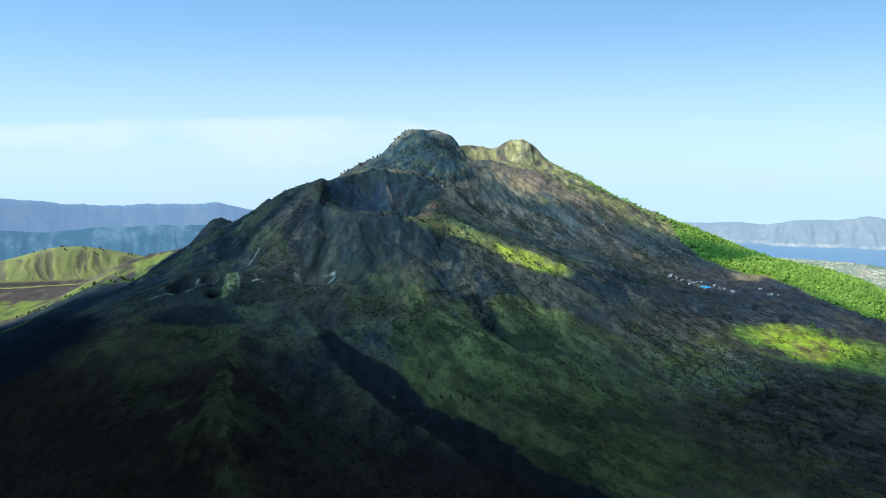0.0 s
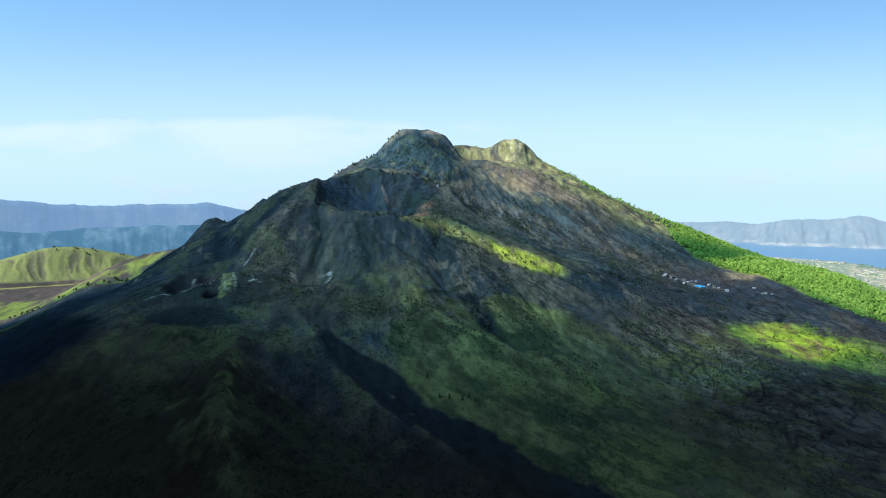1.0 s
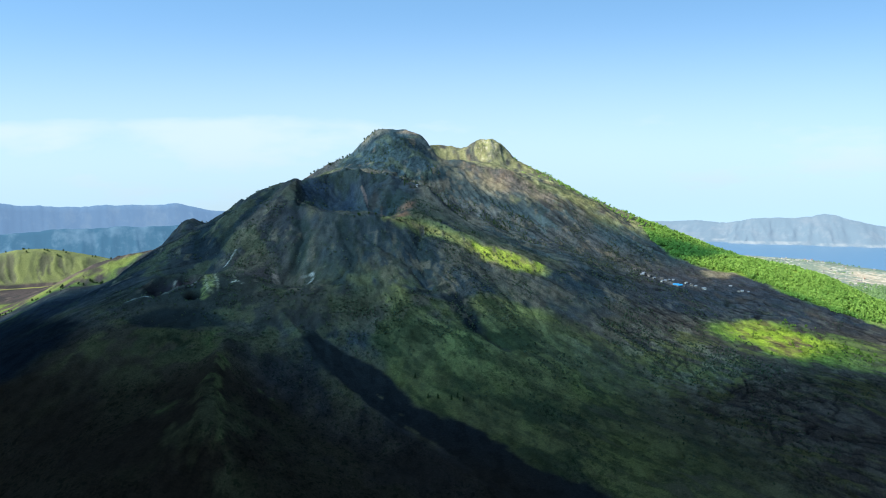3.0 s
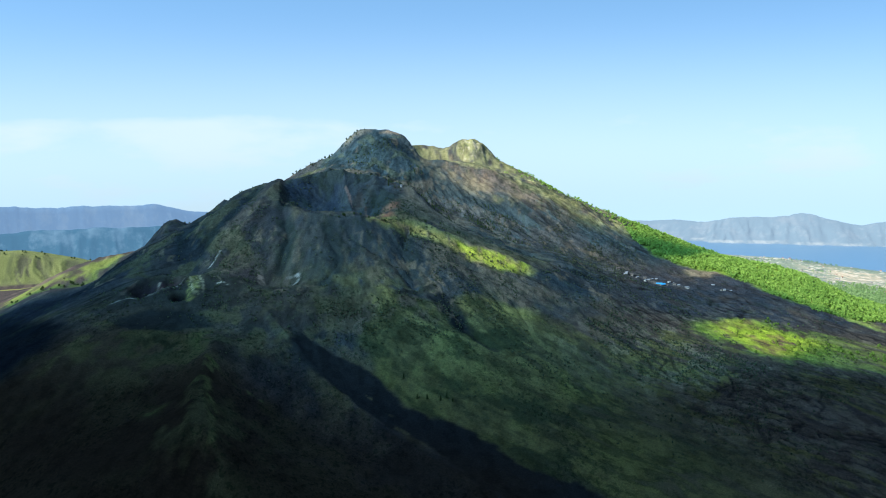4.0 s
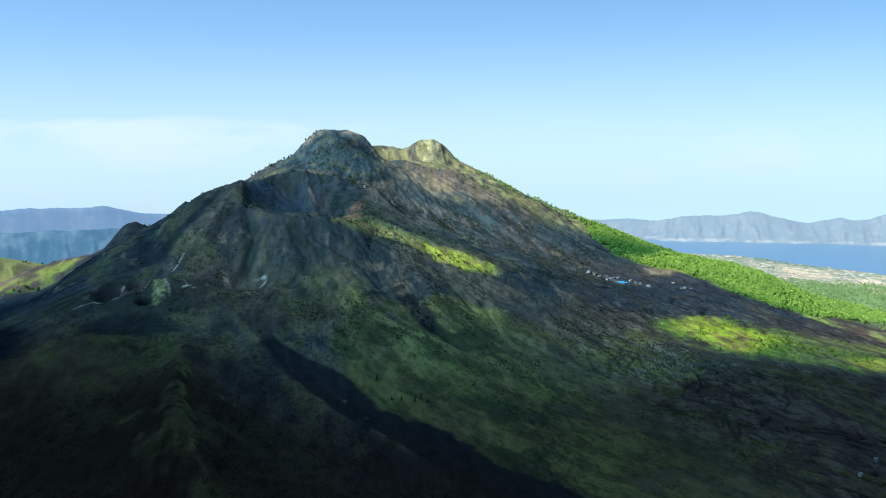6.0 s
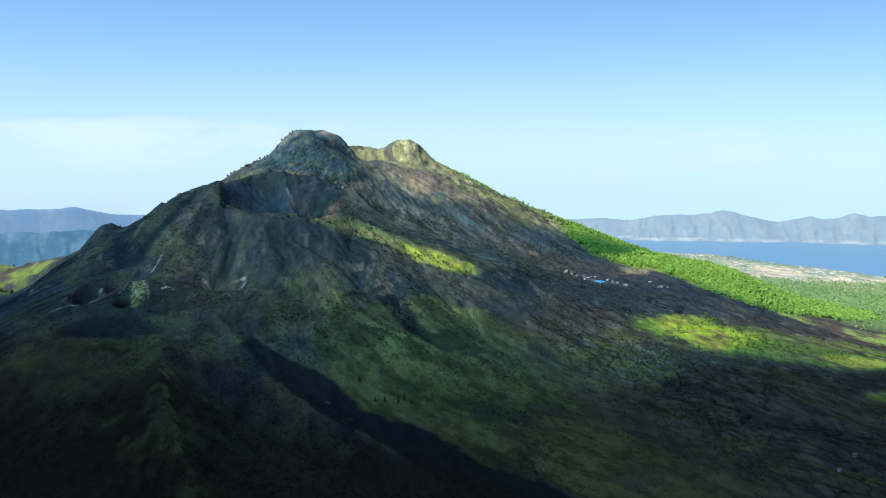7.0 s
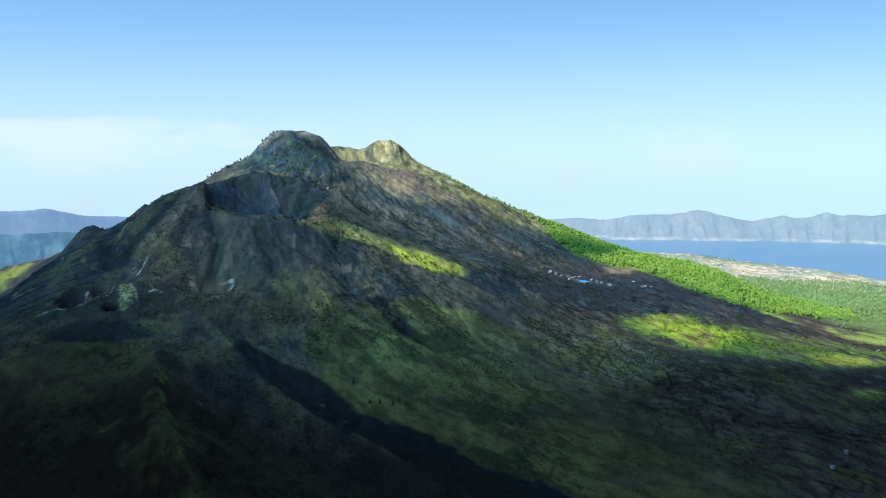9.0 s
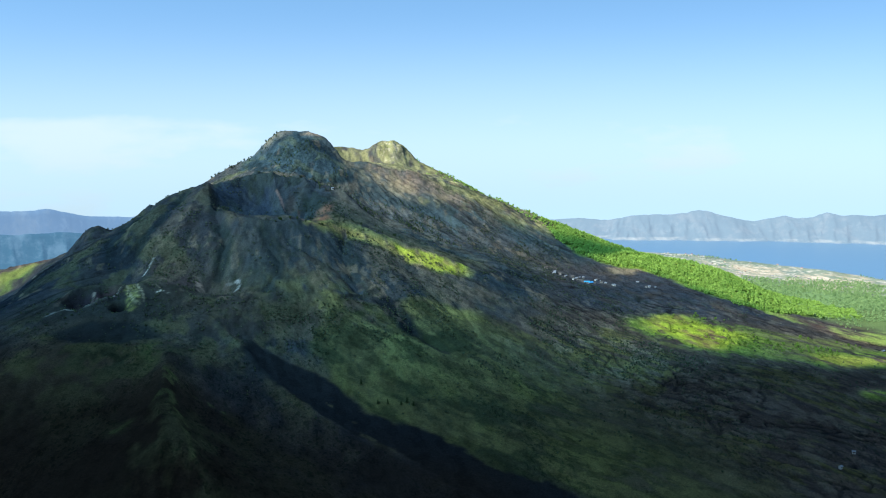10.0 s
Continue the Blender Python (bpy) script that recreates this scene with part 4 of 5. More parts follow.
xs = np.concatenate([[v for v in spaced(-4400, -1120, -620, -600, 3.8, 1.1) if v < -621], np.arange(-620, 920, 2.1), [v for v in spaced(900, 925, 1480, 4300, 5.0, 1.08) if v > 922]])
ys = np.concatenate([[v for v in spaced(-1500, 880, 2400, 2400, 2.1, 1.06) if v < 2400], np.arange(2401, 2450, 3.0), [v for v in spaced(2440, 2454, 3120, 4500, 6.0, 1.08) if v > 2452]])
gx, gy = np.meshgrid(xs, ys)
Z = in_pieces(height, gx.ravel(), gy.ravel()).reshape(gx.shape)
me = grid_mesh("ground", xs, ys, Z)
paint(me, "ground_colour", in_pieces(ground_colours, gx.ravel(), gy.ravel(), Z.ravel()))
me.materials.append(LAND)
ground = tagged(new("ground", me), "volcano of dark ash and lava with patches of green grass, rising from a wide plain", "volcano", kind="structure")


def land_z(x, y):
    """The height of the ground sheet at a place."""
    i, j = min(max(np.searchsorted(xs, x) - 1, 0), len(xs) - 2), min(max(np.searchsorted(ys, y) - 1, 0), len(ys) - 2)
    f, g = (x - xs[i]) / (xs[i + 1] - xs[i]), (y - ys[j]) / (ys[j + 1] - ys[j])
    return float((Z[j, i] * (1 - f) + Z[j, i + 1] * f) * (1 - g) + (Z[j + 1, i] * (1 - f) + Z[j + 1, i + 1] * f) * g)


# ---- the lake ----
m, n, l, b = material("lake water")
b.inputs["Base Color"].default_value = (0.075, 0.16, 0.26, 1)
b.inputs["Roughness"].default_value = 0.3
WATER = m
bm = bmesh.new()
for v in ((1000, 1000, 0), (3900, 1000, 0), (3600, 2150, 0), (2800, 2800, 0), (2200, 3150, 0), (1270, 3450, 0), (1000, 3570, 0)):
    bm.verts.new(v)
bm.faces.new(bm.verts)
me = bpy.data.meshes.new("water")
bm.to_mesh(me)
me.materials.append(WATER)
tagged(new("water", me), "calm blue lake below the far cliffs", "lake", kind="structure")


# ---- the caldera's far walls ----
def far_wall(name, line, crests, foot_z, depth, seed, mat, label, rough=14.0):
    """A cliff along a plan line: foot, worn face with ravines, crest, and the land falling away behind."""
    pts = [Vector((px, py, 0)) for px, py in line]
    count, rows = 420, 26
    run = [0.0]
    for a, b2 in zip(pts, pts[1:]):
        run.append(run[-1] + (b2 - a).length)
    s = np.linspace(0, run[-1], count)
    px, py = np.interp(s, run, [p.x for p in pts]), np.interp(s, run, [p.y for p in pts])
    tx, ty = np.gradient(px), np.gradient(py)
    ln = np.hypot(tx, ty)
    k = np.ones(25) / 25
    px, py = (np.convolve(np.pad(q, 12, 'edge'), k, 'valid') for q in (px, py))
    tx, ty = np.gradient(px), np.gradient(py)
    ln = np.hypot(tx, ty)
    ox, oy = -ty / ln, tx / ln                       # away from the camera
    top = np.interp(s / run[-1], np.linspace(0, 1, len(crests)), crests) + 7 * fbm(s, s * 0, 60, 6, seed, 0.6)
    verts, shade = [], []
    for k in range(rows):
        f = k / (rows - 1)
        if f < 0.7:
            g = f / 0.7
            up = g ** 1.25
            off = depth * g
        else:
            g = (f - 0.7) / 0.3
            up = 1 - 0.5 * g
            off = depth * (1 + 1.2 * g)
        rib = ridged(s + 12 * fbm(s, s * 0 + off, 70, 3, seed + 5), s * 0 + off * 0.25, 75, 4, seed + 2)
        wob = rough * (rib - 0.5) * math.sin(math.pi * min(1, f / 0.7) * 0.95 + 0.1)
        verts.append(np.stack([px + ox * (off - 2.2 * wob), py + oy * (off - 2.2 * wob), foot_z + (top - foot_z) * up + wob * 0.4], -1))
    v = np.concatenate(verts)
    me = bpy.data.meshes.new(name)
    faces = [(k * count + i, k * count + i + 1, (k + 1) * count + i + 1, (k + 1) * count + i) for k in range(rows - 1) for i in range(count - 1)]
    me.from_pydata(v.tolist(), [], faces)
    me.polygons.foreach_set("use_smooth", np.ones(len(faces), bool))
    me.materials.append(mat)
    return tagged(new(name, me), label, "cliff", kind="structure")


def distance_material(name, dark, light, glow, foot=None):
    """Far woods and rock, the air's blue haze put into their colour and a faint glow; pale fields along the foot."""
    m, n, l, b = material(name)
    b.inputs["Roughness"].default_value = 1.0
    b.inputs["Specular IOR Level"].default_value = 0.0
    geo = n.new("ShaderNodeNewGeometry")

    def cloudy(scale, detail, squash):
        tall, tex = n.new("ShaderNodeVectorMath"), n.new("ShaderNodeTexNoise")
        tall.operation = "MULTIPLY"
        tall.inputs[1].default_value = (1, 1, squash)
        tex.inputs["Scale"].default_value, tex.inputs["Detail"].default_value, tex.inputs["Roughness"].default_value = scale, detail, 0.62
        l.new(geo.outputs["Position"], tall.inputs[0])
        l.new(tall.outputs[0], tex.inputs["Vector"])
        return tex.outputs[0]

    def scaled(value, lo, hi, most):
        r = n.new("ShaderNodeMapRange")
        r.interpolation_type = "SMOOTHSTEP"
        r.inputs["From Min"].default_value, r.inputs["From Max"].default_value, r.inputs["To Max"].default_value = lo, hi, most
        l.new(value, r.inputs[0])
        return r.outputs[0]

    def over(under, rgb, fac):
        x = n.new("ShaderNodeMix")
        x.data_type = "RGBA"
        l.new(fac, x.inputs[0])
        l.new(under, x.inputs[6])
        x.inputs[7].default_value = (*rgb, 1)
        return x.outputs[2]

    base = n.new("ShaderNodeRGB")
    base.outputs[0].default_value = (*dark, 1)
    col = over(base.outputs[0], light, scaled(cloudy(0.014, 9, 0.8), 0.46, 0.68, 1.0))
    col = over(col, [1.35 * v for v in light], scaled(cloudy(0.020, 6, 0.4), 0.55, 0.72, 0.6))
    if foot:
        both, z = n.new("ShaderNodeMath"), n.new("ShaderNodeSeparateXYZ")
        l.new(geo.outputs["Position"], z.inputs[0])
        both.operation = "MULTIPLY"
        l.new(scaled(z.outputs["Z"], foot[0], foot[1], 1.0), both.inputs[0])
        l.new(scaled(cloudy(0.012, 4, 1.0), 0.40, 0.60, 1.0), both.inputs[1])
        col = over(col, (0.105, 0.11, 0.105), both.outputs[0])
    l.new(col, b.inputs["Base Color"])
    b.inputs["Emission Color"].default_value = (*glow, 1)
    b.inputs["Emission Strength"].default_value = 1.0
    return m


# haze, and on the western wall shade too, is in these colours and glows
FAR_EAST = distance_material("far cliffs with painted haze", (0.028, 0.044, 0.054), (0.050, 0.060, 0.066), (0.094, 0.137, 0.184), (11, 5))
FAR_WEST = distance_material("far plateau with painted haze", (0.05, 0.075, 0.105), (0.082, 0.097, 0.113), (0.052, 0.09, 0.15))
NEAR_WEST = distance_material("caldera wall with painted haze and shade", (0.016, 0.036, 0.048), (0.085, 0.105, 0.12), (0.026, 0.064, 0.108))

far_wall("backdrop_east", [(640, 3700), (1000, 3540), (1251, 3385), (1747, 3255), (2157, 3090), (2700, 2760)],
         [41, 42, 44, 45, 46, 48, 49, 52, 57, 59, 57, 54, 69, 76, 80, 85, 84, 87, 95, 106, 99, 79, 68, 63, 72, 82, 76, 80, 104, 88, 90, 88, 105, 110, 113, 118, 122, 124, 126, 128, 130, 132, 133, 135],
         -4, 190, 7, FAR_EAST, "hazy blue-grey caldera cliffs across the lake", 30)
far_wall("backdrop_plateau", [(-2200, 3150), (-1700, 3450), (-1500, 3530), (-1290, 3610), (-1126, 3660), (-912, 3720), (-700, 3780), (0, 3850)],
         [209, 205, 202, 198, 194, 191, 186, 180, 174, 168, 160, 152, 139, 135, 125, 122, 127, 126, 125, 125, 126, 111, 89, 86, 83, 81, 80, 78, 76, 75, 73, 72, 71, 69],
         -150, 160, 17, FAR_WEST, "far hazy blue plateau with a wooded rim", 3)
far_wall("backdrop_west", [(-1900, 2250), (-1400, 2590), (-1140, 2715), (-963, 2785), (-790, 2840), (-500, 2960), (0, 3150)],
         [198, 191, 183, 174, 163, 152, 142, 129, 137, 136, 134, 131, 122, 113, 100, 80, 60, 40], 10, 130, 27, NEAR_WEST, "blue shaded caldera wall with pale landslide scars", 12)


# ---- building blocks ----
def part(name, bm, mat, parent=None, label="", at_place=None):
    """Links a bmesh as one mesh object, under its thing or part."""
    me = bpy.data.meshes.new(name)
    bm.to_mesh(me)
    bm.free()
    me.materials.append(mat)
    ob = new(name, me)
    ob.parent = parent
    if label:
        tagged(ob, label)
    return ob


def tube(bm, pts, radii, sides=6):
    """A tapered limb through the points."""
    rings = []
    for k, p in enumerate(pts):
        d = (Vector(pts[min(k + 1, len(pts) - 1)]) - Vector(pts[max(k - 1, 0)])).normalized()
        a = d.orthogonal().normalized()
        b2 = d.cross(a)
        rings.append([bm.verts.new(Vector(p) + radii[k] * (a * math.cos(6.2832 * i / sides) + b2 * math.sin(6.2832 * i / sides))) for i in range(sides)])
    for r0, r1 in zip(rings, rings[1:]):
        for i in range(sides):
            bm.faces.new((r0[i], r0[(i + 1) % sides], r1[(i + 1) % sides], r1[i]))
    bm.faces.new(rings[-1])
    return bm


def box(bm, x0, x1, y0, y1, z0, z1):
    v = [bm.verts.new((x, y, z)) for z in (z0, z1) for x, y in ((x0, y0), (x1, y0), (x1, y1), (x0, y1))]
    for f in ((3, 2, 1, 0), (4, 5, 6, 7), (0, 1, 5, 4), (1, 2, 6, 5), (2, 3, 7, 6), (3, 0, 4, 7)):
        bm.faces.new([v[i] for i in f])
    return bm


def leaf_material(name, dark, light, rough=0.7):
    """Foliage: colour varies from clump to clump, and a little light passes through."""
    m, n, l, b = material(name)
    geo, ramp = n.new("ShaderNodeNewGeometry"), n.new("ShaderNodeValToRGB")
    ramp.color_ramp.elements[0].color, ramp.color_ramp.elements[1].color = (*dark, 1), (*light, 1)
    tex = n.new("ShaderNodeTexNoise")
    tex.inputs["Scale"].default_value, tex.inputs["Detail"].default_value = 0.02, 4
    l.new(geo.outputs["Position"], tex.inputs["Vector"])
    mixv = n.new("ShaderNodeMath")
    mixv.operation = "MULTIPLY_ADD"
    mixv.inputs[1].default_value = 0.55
    l.new(geo.outputs["Random Per Island"], mixv.inputs[0])
    span = n.new("ShaderNodeMapRange")
    span.inputs["From Min"].default_value, span.inputs["From Max"].default_value = 0.3, 0.7
    span.inputs["To Min"].default_value, span.inputs["To Max"].default_value = 0.0, 0.45
    l.new(tex.outputs[0], span.inputs[0])
    l.new(span.outputs[0], mixv.inputs[2])
    l.new(mixv.outputs[0], ramp.inputs[0])
    l.new(ramp.outputs[0], b.inputs["Base Color"])
    b.inputs["Roughness"].default_value = rough
    b.inputs["Specular IOR Level"].default_value = 0.2
    thru, mix = n.new("ShaderNodeBsdfTranslucent"), n.new("ShaderNodeMixShader")
    l.new(ramp.outputs[0], thru.inputs[0])
    mix.inputs[0].default_value = 0.45
    l.new(b.outputs[0], mix.inputs[1]), l.new(thru.outputs[0], mix.inputs[2])
    l.new(mix.outputs[0], n["Material Output"].inputs[0])
    return m


BARK = plain("bark", (0.09, 0.07, 0.05), 0.9, 0.3, 0.3)
LEAF = leaf_material("pine and scrub leaves", (0.022, 0.042, 0.014), (0.06, 0.10, 0.026))
FOREST_LEAF = leaf_material("sunlit woodland leaves", (0.125, 0.27, 0.055), (0.29, 0.47, 0.10))
# haze over the lowland is put into these paler, bluer leaf colours
HAZY_LEAF = leaf_material("far woodland leaves with painted haze", (0.14, 0.26, 0.115), (0.25, 0.39, 0.16))
THICKET_LEAF = leaf_material("yellow-green bush leaves", (0.10, 0.17, 0.03), (0.21, 0.31, 0.05))
SCRUB_LEAF = leaf_material("dark scrub leaves", (0.042, 0.064, 0.040), (0.080, 0.102, 0.052))


def leaf_cloud(rng, count, size, shape):
    """Corners of many small leaf clumps; shape(u) gives a place in the crown for three random numbers."""
    c = np.array([shape(rng.random(3)) for _ in range(count)])
    a, b2 = rng.normal(size=(count, 3)), rng.normal(size=(count, 3))
    a /= np.linalg.norm(a, axis=1)[:, None]
    b2 -= a * (a * b2).sum(1)[:, None]
    b2 /= np.linalg.norm(b2, axis=1)[:, None]
    s = size * rng.uniform(0.6, 1.3, (count, 1))
    k = np.cross(a, b2) * s * 0.35
    return np.stack([c - a * s - b2 * s * 0.7, c + a * s - b2 * s * 0.6 + k, c + a * s * 0.8 + b2 * s * 0.8, c - a * s * 0.7 + b2 * s + k], 1)


def round_crown(h, r):
    def shape(u):
        a, w, v = 6.2832 * u[0], math.sqrt(u[1]), u[2]
        k = 0.85 + 0.3 * math.sin(3 * a + 5 * v) * 0.7
        return (w * r * k * math.cos(a) * math.sin(math.pi * (0.15 + 0.8 * v)), w * r * k * math.sin(a) * math.sin(math.pi * (0.15 + 0.8 * v)), h * (0.28 + 0.75 * v))
    return shape


def pine_crown(h, r):
    def shape(u):
        a, v = 6.2832 * u[0], u[2] ** 1.3
        w = math.sqrt(u[1]) * r * (1 - 0.9 * v) * (0.75 + 0.25 * math.sin(v * 34))
        return (w * math.cos(a), w * math.sin(a), h * (0.15 + 0.87 * v))
    return shape


def quads_mesh(name, quads, mat):
    v = quads.reshape(-1, 3)
    me = bpy.data.meshes.new(name)
    me.vertices.add(len(v))
    me.vertices.foreach_set("co", v.astype(np.float32).ravel())
    me.loops.add(len(v))
    me.loops.foreach_set("vertex_index", np.arange(len(v), dtype=np.int32))
    me.polygons.add(len(quads))
    me.polygons.foreach_set("loop_start", np.arange(0, len(v), 4, dtype=np.int32))
    me.update(calc_edges=True)
    me.materials.append(mat)
    return me


def tree(kind, h, r, seed, label):
    """A tree: tapered trunk with limbs, and a crown of many leaf clumps."""
    rng = np.random.default_rng(seed)
    root = tagged(new("tree"), label, "tree", group="trees on the mountain")
    bm = bmesh.new()
    lean = rng.uniform(-0.06, 0.06, 2) * h
    tube(bm, [(0, 0, -0.8), (lean[0] * 0.4, lean[1] * 0.4, h * 0.4), (lean[0], lean[1], h * 0.9)], [h * 0.035, h * 0.024, h * 0.006])
    for k in range(6):
        a, z0 = k * 2.4 + rng.uniform(0, 1), h * (0.3 + 0.09 * k)
        ln = r * (0.75 if kind == "round" else 0.8 * (1 - 0.13 * k))
        tube(bm, [(lean[0] * 0.6, lean[1] * 0.6, z0), (math.cos(a) * ln * 0.5, math.sin(a) * ln * 0.5, z0 + ln * 0.25), (math.cos(a) * ln, math.sin(a) * ln, z0 + ln * 0.45)], [h * 0.012, h * 0.008, h * 0.003], 4)
    part("trunk", bm, BARK, root)
    q = leaf_cloud(rng, 170, r * 0.2, round_crown(h, r) if kind == "round" else pine_crown(h, r))
    q[:, :, 0] += lean[0] * 0.6
    q[:, :, 1] += lean[1] * 0.6
    crown = new("crown", quads_mesh("crown", q, LEAF))
    crown.parent = root
    return root


def scatter(name, places, rng, variants, mat, label, category, low=0.7, high=1.3, sink=0.3):
    """Very many plants as one mesh."""
    out = []
    zs = np.array([land_z(px, py) for px, py in places])
    for (px, py), pz in zip(places, zs):
        q = variants[rng.integers(len(variants))]
        a, s = rng.uniform(0, 6.28), rng.uniform(low, high)
        rot = np.array([[math.cos(a), math.sin(a), 0], [-math.sin(a), math.cos(a), 0], [0, 0, 1]])
        out.append(q @ rot * s + np.array((px, py, pz - sink)))
    return tagged(new(name, quads_mesh(name, np.concatenate(out), mat)), label, category, kind="stuff")


def spread(rng, step, x0, x1, y0, y1, chance):
    """Jittered places over a stretch of land, kept by a chance that varies over it."""
    px, py = np.meshgrid(np.arange(x0, x1, step), np.arange(y0, y1, step))
    px, py = (px + rng.uniform(-0.5, 0.5, px.shape) * step).ravel(), (py + rng.uniform(-0.5, 0.5, py.shape) * step).ravel()
    keep = rng.random(px.shape) < chance(px, py)
    return np.stack([px[keep], py[keep]], 1)


# ---- woods and scrub ----
rng = np.random.default_rng(11)
wood = [leaf_cloud(rng, 44, 1.1, round_crown(8.0, 4.6)) for _ in range(8)]
copse = [leaf_cloud(rng, 20, 1.5, round_crown(8.0, 4.6)) for _ in range(8)]
bush = [leaf_cloud(rng, 12, 0.85, round_crown(2.6, 1.7)) for _ in range(8)]
pine = [leaf_cloud(rng, 26, 1.0, pine_crown(8.5, 2.6)) for _ in range(6)]

scatter("forest", spread(rng, 6.2, 520, 1140, 1540, 2340, lambda x, y: inside(x, y, FOREST, 8, 16, 24) * (0.93 - 0.6 * smooth(0.25, 0.5, fbm(x, y, 90, 3, 7)))), rng, wood, FOREST_LEAF,
        "dense bright green woodland on the lower slope", "forest", 0.4, 1.25)
scatter("thicket", spread(rng, 10, 380, 960, 1310, 1560, lambda x, y: inside(x, y, GREEN_PATCH, 10, 20, 23) * smooth(0.0, 0.25, fbm(x, y, 50, 3, 8)) * 0.6), rng, wood, THICKET_LEAF,
        "scattered bright green bushes in a sunlit meadow", "bushes", 0.3, 0.75)
scatter("farm_trees", spread(rng, 13, 960, 1700, 1500, 2950, lambda x, y: smooth(-0.1, 0.4, fbm(x, y, 140, 4, 9)) * 0.7 * (in_lake(x, y) < -20)), rng, copse, HAZY_LEAF,
        "green trees and hedges between lakeside fields", "trees", 0.25, 0.7)
scatter("ridge_wood", spread(rng, 6, 230, 760, 2020, 2440, lambda x, y: smooth(190, 40, along(x, y, [(270, 2410), (490, 2330), (640, 2240), (740, 2150)])[0]) * smooth(220, 460, x) * smooth(-0.5, 0.15, fbm(x, y, 40, 3, 10)) * 0.9), rng, wood, FOREST_LEAF,
        "open green woodland along the ridge", "forest", 0.35, 0.8)


scatter("lowland_wood", spread(rng, 8, 930, 1560, 1690, 2420, lambda x, y: 0.9 * smooth(-0.7, -0.2, fbm(x, y, 130, 4, 211)) * smooth(2420, 2250, y) * (in_lake(x, y) < -40)), rng, copse, HAZY_LEAF,
        "green woodland between the lava and the fields", "forest", 0.35, 0.8)


def scrub_chance(x, y):
    n, m2 = fbm(x, 0.7 * y, 85, 4, 201), fbm(x, 0.6 * y, 22, 3, 202)
    mid = smooth(1240, 1330, y + 0.1 * x) * smooth(2060, 1960, y)
    bare = inside(x, y, BLACK_STRIP, 6, 9, 6)
    thin = 0.03 + 0.6 * smooth(0.1, 0.6, 0.7 * n + 0.9 * m2) * (0.3 + 0.7 * mid)
    return thin * smooth(-480, -330, x) * smooth(1020, 1160, y + 0.3 * x) * (1 - bare)


scatter("scrub", spread(rng, 4.0, -480, 520, 1000, 2060, scrub_chance), rng, bush, SCRUB_LEAF, "dark scattered scrub over the ash slopes", "shrubs", 0.3, 1.0)
scatter("lava_scrub", spread(rng, 8, 300, 900, 900, 1800, lambda x, y: 0.25 * smooth(0.05, 0.45, fbm(x, y, 70, 4, 205))), rng, bush, SCRUB_LEAF, "low dark bushes on old lava", "shrubs", 0.3, 1.0)
scatter("face_wood", spread(rng, 7.5, -210, 60, 2080, 2290, lambda x, y: 0.6 * smooth(0.0, 0.35, fbm(x, y, 45, 3, 207))), rng, pine, LEAF, "dark trees clinging to the summit face", "trees", 0.35, 0.7)
scatter("saddle_wood", spread(rng, 7.5, -100, 260, 1780, 2030, lambda x, y: 0.55 * smooth(0.05, 0.3, fbm(x, y, 60, 3, 209))), rng, pine, LEAF, "dark trees in the saddle below the summit", "trees", 0.35, 0.75)

kinds = [tree("pine", 8.5, 2.4, 1, "slender dark green pine on the ridge"), tree("pine", 7.0, 2.2, 2, "small dark pine on the slope"),
         tree("round", 7.5, 3.2, 3, "round-headed dark green tree"), tree("round", 5.5, 2.6, 4, "low bushy dark green tree")]


def plant(places, first, last, low=0.7, high=1.15):
    for px, py in places:
        s = rng.uniform(low, high)
        t = copy_thing(kinds[rng.integers(first, last)], pose(px, py, land_z(px, py) - 0.2, 0, 0, rng.uniform(0, 360)))
        t.scale = (s, s, s)


def row_of(pts, count, side):
    """Places along a line, a little off it."""
    out = []
    for k in range(count):
        u = rng.random() * (len(pts) - 1)
        i = min(int(u), len(pts) - 2)
        f = u - i
        out.append((pts[i][0] * (1 - f) + pts[i + 1][0] * f + rng.normal() * side, pts[i][1] * (1 - f) + pts[i + 1][1] * f + rng.normal() * side))
    return out


plant(row_of([(-95, 2290), (-130, 2278), (-190, 2250), (-250, 2220)], 46, 6), 0, 4, 0.4, 0.9)
plant([(-98, 2288), (-92, 2286)], 2, 4, 0.9, 1.0)
plant(row_of([(-815, 1715), (-784, 1748), (-721, 1760), (-650, 1790), (-600, 1800)], 34, 14), 2, 4, 0.45, 0.9)
plant(row_of([(-1010, 2260), (-900, 2280), (-760, 2330)], 18, 10), 2, 4, 0.6, 1.0)
plant([(-3, 1118), (9, 1117), (26, 1117), (41, 1115), (34, 1122), (-18, 1165)], 0, 2, 0.7, 1.0)
plant(row_of([(-330, 1750), (-225, 1765)], 8, 5), 3, 4, 0.35, 0.6)
plant(row_of([(-130, 1586), (-80, 1584), (-36, 1592), (20, 1600)], 16, 6), 0, 4, 0.4, 0.8)
plant(row_of([(-10, 1640), (40, 1650), (110, 1640), (60, 1690)], 14, 16), 0, 4, 0.4, 0.8)
for k in kinds:
    for o in (*k.children, k):
        bpy.data.objects.remove(o)


# ---- huts and houses ----
WHITE_WALL = plain("whitewashed wall", (0.42, 0.41, 0.38), 0.85, 0.15, 1.0)
GREY_WALL = plain("bare block wall", (0.17, 0.16, 0.15), 0.9, 0.2, 1.0)
TIN = plain("weathered tin roof", (0.19, 0.20, 0.22), 0.5, 0.25, 1.5)
BLUE_TIN = plain("blue painted roof sheet", (0.03, 0.30, 0.62), 0.45, 0.15, 1.5)
